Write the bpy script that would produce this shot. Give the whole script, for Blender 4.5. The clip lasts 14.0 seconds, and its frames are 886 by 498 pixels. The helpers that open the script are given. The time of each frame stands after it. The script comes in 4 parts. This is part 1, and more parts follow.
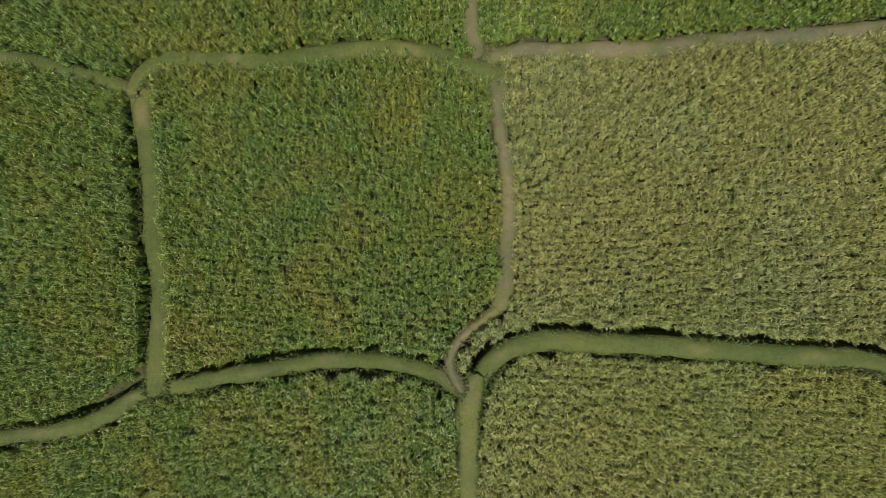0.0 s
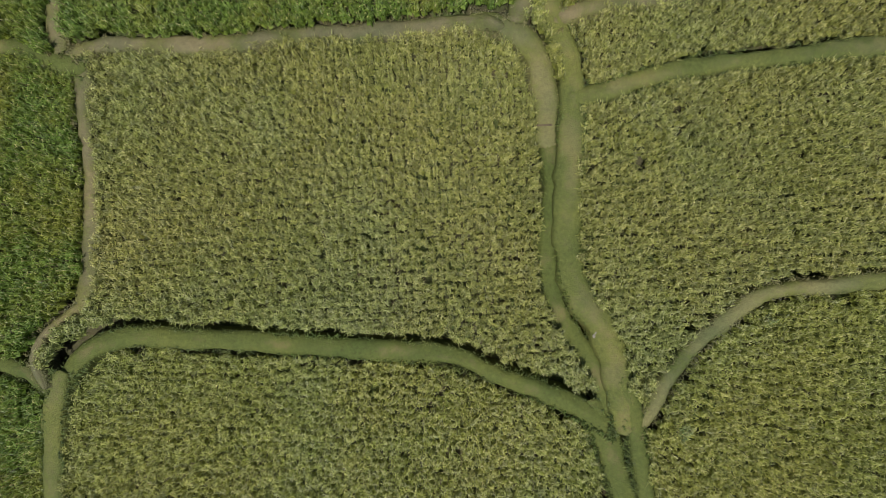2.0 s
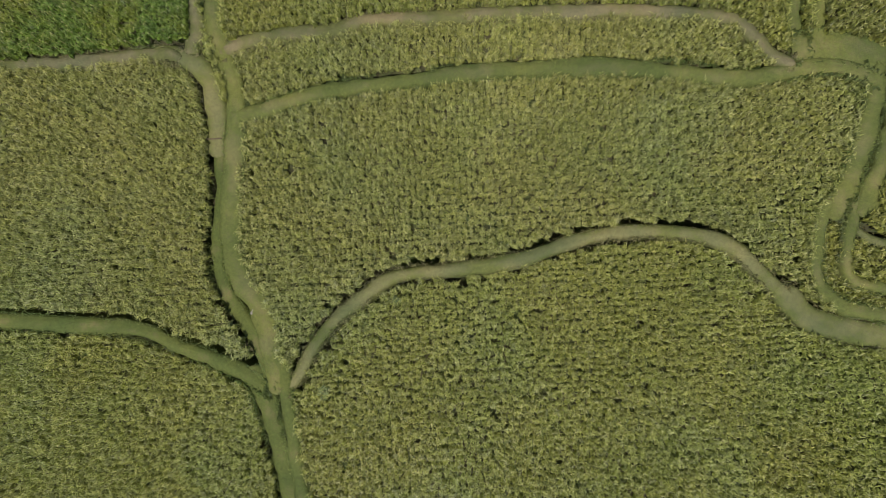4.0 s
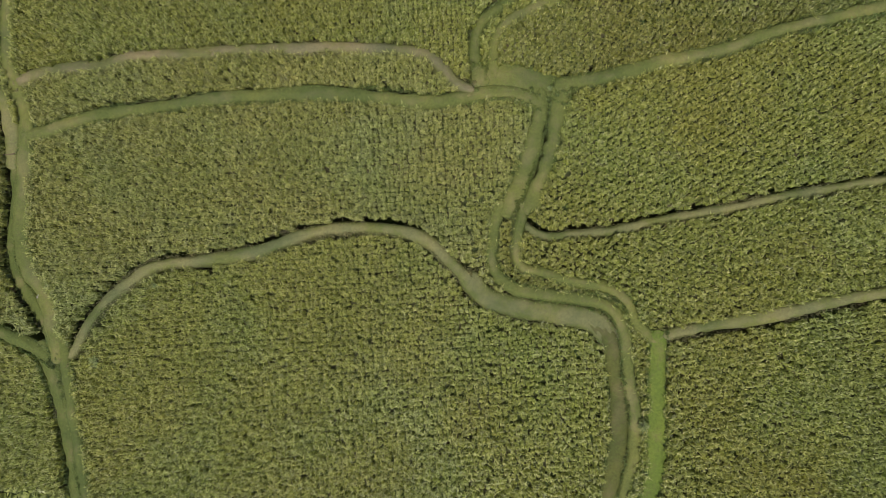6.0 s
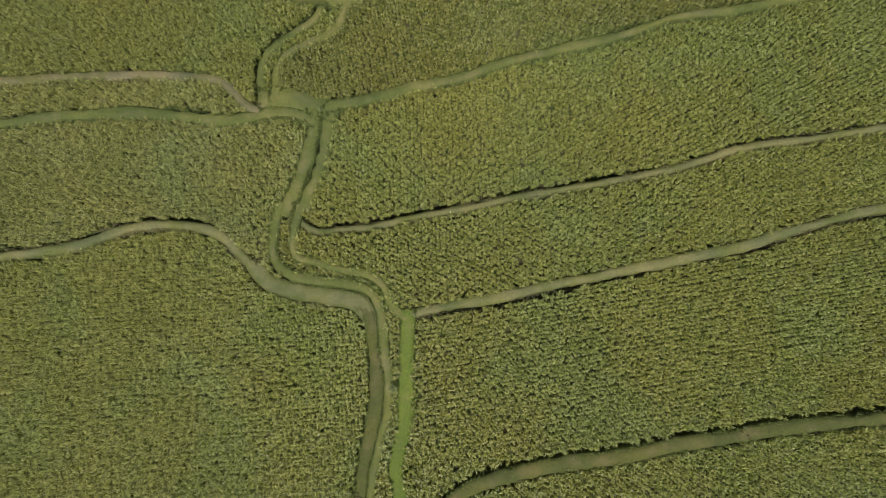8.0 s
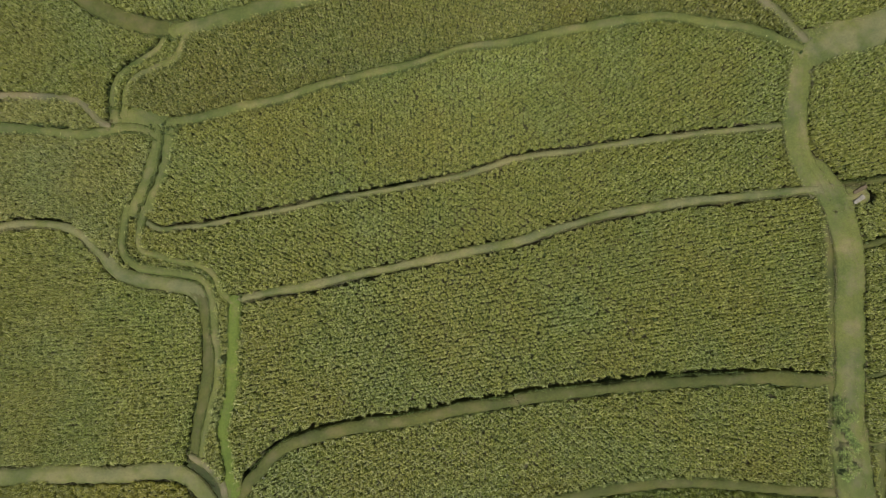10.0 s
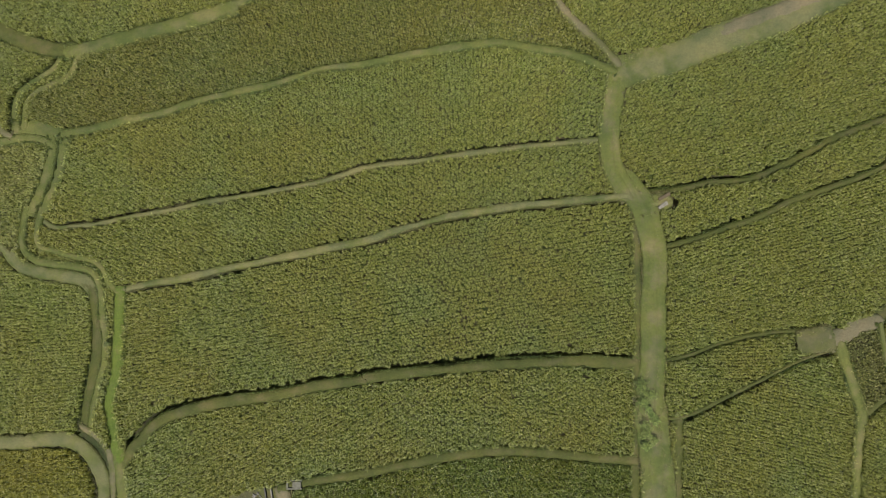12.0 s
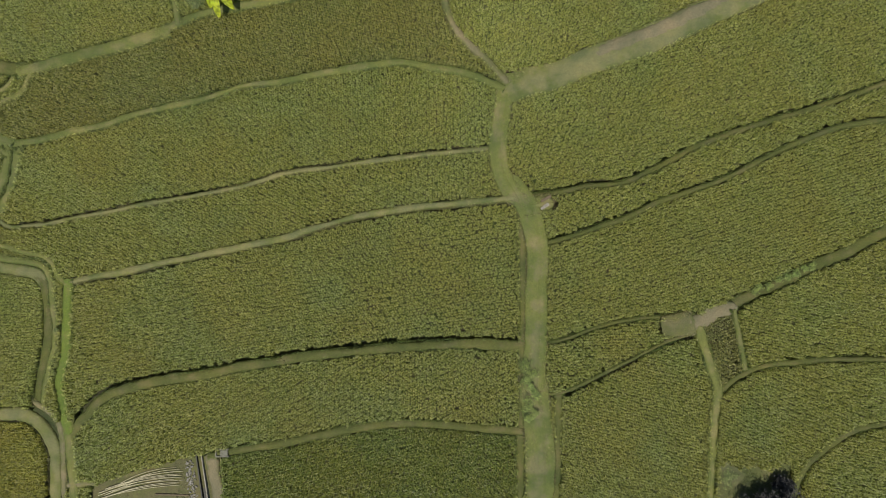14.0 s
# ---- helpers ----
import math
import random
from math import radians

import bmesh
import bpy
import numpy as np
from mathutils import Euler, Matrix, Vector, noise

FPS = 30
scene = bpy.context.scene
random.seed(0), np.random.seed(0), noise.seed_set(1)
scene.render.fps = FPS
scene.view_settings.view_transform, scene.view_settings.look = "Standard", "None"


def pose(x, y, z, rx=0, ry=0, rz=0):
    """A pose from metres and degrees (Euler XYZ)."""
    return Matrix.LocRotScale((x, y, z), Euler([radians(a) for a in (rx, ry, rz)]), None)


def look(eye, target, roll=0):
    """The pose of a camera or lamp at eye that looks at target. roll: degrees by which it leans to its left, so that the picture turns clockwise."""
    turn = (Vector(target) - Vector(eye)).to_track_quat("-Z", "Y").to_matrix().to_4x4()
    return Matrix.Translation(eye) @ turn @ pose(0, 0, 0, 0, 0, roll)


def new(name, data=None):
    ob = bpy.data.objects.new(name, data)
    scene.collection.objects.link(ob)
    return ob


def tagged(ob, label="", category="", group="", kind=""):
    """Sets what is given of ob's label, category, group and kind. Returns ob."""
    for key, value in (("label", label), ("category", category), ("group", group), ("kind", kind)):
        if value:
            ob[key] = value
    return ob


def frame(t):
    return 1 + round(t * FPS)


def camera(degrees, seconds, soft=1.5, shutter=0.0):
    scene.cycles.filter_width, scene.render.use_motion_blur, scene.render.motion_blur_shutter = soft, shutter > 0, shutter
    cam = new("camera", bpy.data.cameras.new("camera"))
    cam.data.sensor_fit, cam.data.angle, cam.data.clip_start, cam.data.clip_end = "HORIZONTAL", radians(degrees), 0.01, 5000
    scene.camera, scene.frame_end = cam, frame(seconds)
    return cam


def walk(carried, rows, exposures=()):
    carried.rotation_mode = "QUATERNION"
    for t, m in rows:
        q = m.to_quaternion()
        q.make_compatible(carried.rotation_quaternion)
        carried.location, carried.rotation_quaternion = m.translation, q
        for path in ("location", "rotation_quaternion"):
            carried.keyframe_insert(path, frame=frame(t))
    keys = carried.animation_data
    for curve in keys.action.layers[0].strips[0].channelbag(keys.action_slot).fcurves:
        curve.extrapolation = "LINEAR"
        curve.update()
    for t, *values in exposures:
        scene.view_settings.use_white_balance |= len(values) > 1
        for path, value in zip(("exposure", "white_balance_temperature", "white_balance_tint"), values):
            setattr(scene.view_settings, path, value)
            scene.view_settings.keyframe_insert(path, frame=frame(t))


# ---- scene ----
cam = camera(72.0, 14.0, soft=0.5)
ROWS = [
    (0, pose(0.000, -0.000, 20.000, 2.474, 2.326, -0.000)),
    (0.5, pose(3.331, -0.100, 19.888, 2.587, 1.953, -0.239)),
    (1, pose(6.642, -0.160, 19.751, 2.627, 1.732, -0.267)),
    (1.5, pose(9.889, -0.188, 19.630, 2.577, 1.604, -0.293)),
    (2, pose(13.060, -0.197, 19.542, 2.491, 1.518, -0.291)),
    (2.5, pose(16.172, -0.261, 19.739, 2.399, 1.611, -0.327)),
    (3, pose(19.203, -0.383, 20.585, 2.369, 1.865, -0.366)),
    (3.5, pose(22.308, -0.572, 21.807, 2.420, 2.151, -0.412)),
    (3.7, pose(23.568, -0.653, 22.345, 2.450, 2.252, -0.443)),
    (5.8, pose(36.065, -1.532, 27.002, 2.872, 2.779, -0.868)),
    (6, pose(37.204, -1.645, 27.479, 2.963, 2.761, -0.851)),
    (6.5, pose(40.040, -1.953, 28.718, 3.198, 2.676, -0.786)),
    (7, pose(42.860, -2.286, 29.937, 3.397, 2.559, -0.841)),
    (7.5, pose(45.660, -2.610, 31.193, 3.578, 2.455, -0.885)),
    (8, pose(48.431, -2.879, 32.458, 3.682, 2.318, -0.986)),
    (8.5, pose(51.232, -3.111, 33.735, 3.698, 2.198, -0.990)),
    (9, pose(54.034, -3.342, 35.080, 3.695, 2.121, -1.072)),
    (9.2, pose(55.180, -3.438, 35.671, 3.681, 2.095, -1.102)),
    (11.3, pose(66.324, -3.755, 40.884, 3.175, 2.226, -0.775)),
    (11.5, pose(67.319, -3.768, 41.402, 3.106, 2.210, -0.760)),
    (12, pose(69.739, -3.808, 42.681, 2.904, 2.145, -0.683)),
    (12.5, pose(71.974, -3.793, 43.985, 2.695, 2.069, -0.699)),
    (13, pose(73.965, -3.821, 45.300, 2.505, 2.049, -0.769)),
    (13.5, pose(75.650, -3.845, 46.660, 2.355, 2.104, -0.809)),
    (14, pose(77.149, -3.893, 48.018, 2.200, 2.178, -0.813)),
]
walk(cam, ROWS, exposures=[(0.0, 0.46), (14.0, 0.46)])

# ---------------------------------------------------------------- daylight
SUN_EL, SUN_AZ = 68.0, 190.0            # degrees: height, and from north towards east
world = bpy.data.worlds.new("sky")
scene.world = world
world.use_nodes = True
wn = world.node_tree.nodes
sky = wn.new("ShaderNodeTexSky")
sky.sky_type, sky.sun_disc = "NISHITA", False
sky.sun_elevation, sky.sun_rotation = radians(SUN_EL), radians(SUN_AZ)
world.node_tree.links.new(sky.outputs[0], wn["Background"].inputs[0])
wn["Background"].inputs[1].default_value = 0.085
sun = new("sun", bpy.data.lights.new("sun", "SUN"))
sun.data.energy, sun.data.angle, sun.data.color = 4.7, radians(0.8), (1.0, 0.95, 0.85)
_az = radians(SUN_AZ)
sun.matrix_world = look((math.sin(_az) * math.cos(radians(SUN_EL)) * 100, math.cos(_az) * math.cos(radians(SUN_EL)) * 100,
                         math.sin(radians(SUN_EL)) * 100), (0, 0, 0))


# ---------------------------------------------------------------- materials
def material(name, rough=0.8):
    m = bpy.data.materials.new(name)
    m.use_nodes = True
    nt = m.node_tree
    b = nt.nodes["Principled BSDF"]
    b.inputs["Roughness"].default_value = rough
    b.inputs["Specular IOR Level"].default_value = 0.15
    return m, nt, b


def noise_node(nt, scale, detail=3.0, rough=0.6, stretch=None):
    geo = nt.nodes.new("ShaderNodeNewGeometry")
    n = nt.nodes.new("ShaderNodeTexNoise")
    n.inputs["Scale"].default_value, n.inputs["Detail"].default_value, n.inputs["Roughness"].default_value = scale, detail, rough
    if stretch:
        mp = nt.nodes.new("ShaderNodeMapping")
        mp.inputs["Scale"].default_value = stretch
        nt.links.new(geo.outputs["Position"], mp.inputs[0])
        nt.links.new(mp.outputs[0], n.inputs["Vector"])
    else:
        nt.links.new(geo.outputs["Position"], n.inputs["Vector"])
    return n.outputs["Fac"]


def ramp(nt, fac, stops):
    r = nt.nodes.new("ShaderNodeValToRGB")
    els = r.color_ramp.elements
    while len(els) < len(stops):
        els.new(0.5)
    for e, (p, c) in zip(els, stops):
        e.position, e.color = p, (*c, 1)
    nt.links.new(fac, r.inputs[0])
    return r.outputs[0]


def mix(nt, fac, a, b, mode="MIX"):
    n = nt.nodes.new("ShaderNodeMix")
    n.data_type, n.blend_type = "RGBA", mode
    for sock, v in ((n.inputs[0], fac), (n.inputs[6], a), (n.inputs[7], b)):
        if isinstance(v, (int, float)):
            sock.default_value = v
        elif isinstance(v, tuple):
            sock.default_value = (*v, 1)
        else:
            nt.links.new(v, sock)
    return n.outputs[2]


def bump(nt, b, height, strength, distance):
    n = nt.nodes.new("ShaderNodeBump")
    n.inputs["Strength"].default_value, n.inputs["Distance"].default_value = strength, distance
    nt.links.new(height, n.inputs["Height"])
    nt.links.new(n.outputs[0], b.inputs["Normal"])


def leaf_material(name, dark, mid, light, patch, patch_amount=0.38, through_light=0.5, gloss=0.5, patch_scale=0.22, sheen=0.5):
    """Blades: each one its own tone, with larger patches of another tone across the field."""
    m, nt, b = material(name, gloss)
    geo = nt.nodes.new("ShaderNodeNewGeometry")
    near_mid = lambda c: tuple(0.7 * a + 0.3 * b for a, b in zip(c, mid))
    tone = ramp(nt, geo.outputs["Random Per Island"], [(0.0, near_mid(dark)), (0.5, mid), (1.0, near_mid(light))])
    spots = ramp(nt, noise_node(nt, patch_scale, 4.0, 0.65), [(0.42, (0, 0, 0)), (0.66, (patch_amount,) * 3)])
    col = mix(nt, spots, tone, patch)
    fine = ramp(nt, noise_node(nt, 4.4, 1.0), [(0.36, (0.6, 0.62, 0.62)), (0.64, (1.36, 1.34, 1.34))])
    col = mix(nt, 1.0, col, fine, "MULTIPLY")
    hue = ramp(nt, noise_node(nt, 0.16, 3.0, 0.55), [(0.36, (1.03, 1.0, 0.98)), (0.5, (1, 1, 1)), (0.64, (0.95, 1.01, 1.12))])
    col = mix(nt, 1.0, col, hue, "MULTIPLY")
    nt.links.new(col, b.inputs["Base Color"])
    b.inputs["Specular IOR Level"].default_value = sheen
    tr = nt.nodes.new("ShaderNodeBsdfTranslucent")
    nt.links.new(col, tr.inputs[0])
    sh = nt.nodes.new("ShaderNodeMixShader")
    sh.inputs[0].default_value = through_light
    nt.links.new(b.outputs[0], sh.inputs[1])
    nt.links.new(tr.outputs[0], sh.inputs[2])
    nt.links.new(sh.outputs[0], nt.nodes["Material Output"].inputs[0])
    return m


def earth_material(name, soil, turf, cover, fine=9.0, edge=0.12, sheen=0.2):
    """Trodden earth with turf growing over it; cover: how much turf; edge: how much more of it along the rims of a bund."""
    m, nt, b = material(name, 0.8)
    b.inputs["Specular IOR Level"].default_value = sheen
    n1, n2, n3 = noise_node(nt, 0.7, 5.0, 0.65), noise_node(nt, fine, 4.0, 0.7), noise_node(nt, 38.0, 2.0, 0.6)
    grain = mix(nt, 0.45, n2, n3)
    soil_c = ramp(nt, grain, [(0.3, tuple(c * 0.6 for c in soil)), (0.7, tuple(c * 1.36 for c in soil))])
    turf_c = ramp(nt, grain, [(0.3, tuple(c * 0.5 for c in turf)), (0.7, tuple(c * 1.45 for c in turf))])
    add = nt.nodes.new("ShaderNodeMath")
    add.operation = "MULTIPLY_ADD"
    nt.links.new(n2, add.inputs[0])
    add.inputs[1].default_value = 0.4
    nt.links.new(n1, add.inputs[2])
    rim_at = nt.nodes.new("ShaderNodeAttribute")
    rim_at.attribute_name = "across"
    rims = nt.nodes.new("ShaderNodeMath")
    rims.operation = "MULTIPLY_ADD"
    nt.links.new(rim_at.outputs["Fac"], rims.inputs[0])
    rims.inputs[1].default_value = edge
    nt.links.new(add.outputs[0], rims.inputs[2])
    where = ramp(nt, rims.outputs[0], [(0.93 - cover * 0.5, (0, 0, 0)), (1.09 - cover * 0.5, (1, 1, 1))])
    worn = ramp(nt, noise_node(nt, 0.38, 4.0, 0.6), [(0.34, (0.68, 0.77, 0.74)), (0.5, (1, 1, 1)), (0.66, (1.28, 1.17, 1.14))])
    nt.links.new(mix(nt, 1.0, mix(nt, where, soil_c, turf_c), worn, "MULTIPLY"), b.inputs["Base Color"])
    bump(nt, b, grain, 0.8, 0.06)
    return m


RICE = {
    "green": leaf_material("rice_leaf_green", (0.081, 0.135, 0.017), (0.131, 0.205, 0.031), (0.232, 0.320, 0.087), (0.253, 0.245, 0.041), 0.7, gloss=0.42, patch_scale=0.5),
    "ripe": leaf_material("rice_leaf_ripening", (0.180, 0.195, 0.042), (0.270, 0.280, 0.078), (0.428, 0.418, 0.181), (0.190, 0.237, 0.055), gloss=0.42),
    "gold": leaf_material("rice_leaf_golden", (0.172, 0.191, 0.035), (0.259, 0.275, 0.062), (0.412, 0.409, 0.148), (0.182, 0.233, 0.046), gloss=0.42),
    "olive": leaf_material("rice_leaf_olive", (0.150, 0.178, 0.035), (0.228, 0.254, 0.055), (0.378, 0.389, 0.152), (0.267, 0.248, 0.055), gloss=0.42),
    "moss": leaf_material("rice_leaf_moss", (0.126, 0.146, 0.029), (0.192, 0.208, 0.047), (0.317, 0.319, 0.128), (0.224, 0.203, 0.047), gloss=0.42),
    "ochre": leaf_material("rice_leaf_ochre", (0.155, 0.165, 0.023), (0.235, 0.238, 0.036), (0.360, 0.360, 0.099), (0.260, 0.235, 0.041), gloss=0.42),
    "dull": leaf_material("rice_leaf_dull", (0.095, 0.105, 0.022), (0.145, 0.155, 0.036), (0.220, 0.230, 0.072), (0.120, 0.105, 0.042), gloss=0.5),
    "deep": leaf_material("rice_leaf_deep", (0.090, 0.119, 0.020), (0.148, 0.185, 0.032), (0.309, 0.337, 0.083), (0.197, 0.205, 0.031), gloss=0.42),
}
HEAD = leaf_material("rice_ear", (0.300, 0.295, 0.094), (0.400, 0.385, 0.150), (0.520, 0.490, 0.237), (0.340, 0.350, 0.106))
TURF_BLADE = leaf_material("turf_blade", (0.05, 0.078, 0.016), (0.088, 0.122, 0.028), (0.16, 0.185, 0.055), (0.12, 0.125, 0.036))
DRY_BLADE = leaf_material("dry_grass_blade", (0.1, 0.093, 0.036), (0.15, 0.14, 0.058), (0.22, 0.2, 0.1), (0.09, 0.105, 0.028))
EARTH = {
    "green": earth_material("turf_path_earth", (0.098, 0.092, 0.036), (0.056, 0.070, 0.016), 0.8),
    "lush": earth_material("lush_turf_earth", (0.085, 0.090, 0.028), (0.066, 0.092, 0.014), 0.85),
    "grass": earth_material("grass_bund_earth", (0.099, 0.097, 0.036), (0.071, 0.082, 0.020), 0.66),
    "dry": earth_material("dry_bund_earth", (0.106, 0.095, 0.050), (0.072, 0.077, 0.025), 0.52),
    "mud": earth_material("bare_bund_mud", (0.100, 0.100, 0.042), (0.072, 0.082, 0.022), 0.5),
    # the low ditch strip: darker than the other covers
    "sunken": earth_material("dark_ditch_earth", (0.040, 0.037, 0.018), (0.030, 0.039, 0.011), 0.75),
    "damp": earth_material("damp_path_earth", (0.070, 0.067, 0.024), (0.050, 0.057, 0.013), 0.68),
    "track": earth_material("field_track_earth", (0.098, 0.095, 0.041), (0.069, 0.082, 0.020), 0.66),
    "plot": earth_material("bare_plot_earth", (0.076, 0.074, 0.032), (0.060, 0.066, 0.020), 0.6),
    "pale": earth_material("pale_trodden_earth", (0.105, 0.094, 0.053), (0.063, 0.066, 0.029), 0.3),
}
GROUND = earth_material("paddy_mud", (0.05, 0.045, 0.022), (0.04, 0.055, 0.014), 0.6, 3.0)
FAR_FIELD = earth_material("distant_rice", (0.078, 0.08, 0.022), (0.062, 0.074, 0.016), 0.6, 2.5)

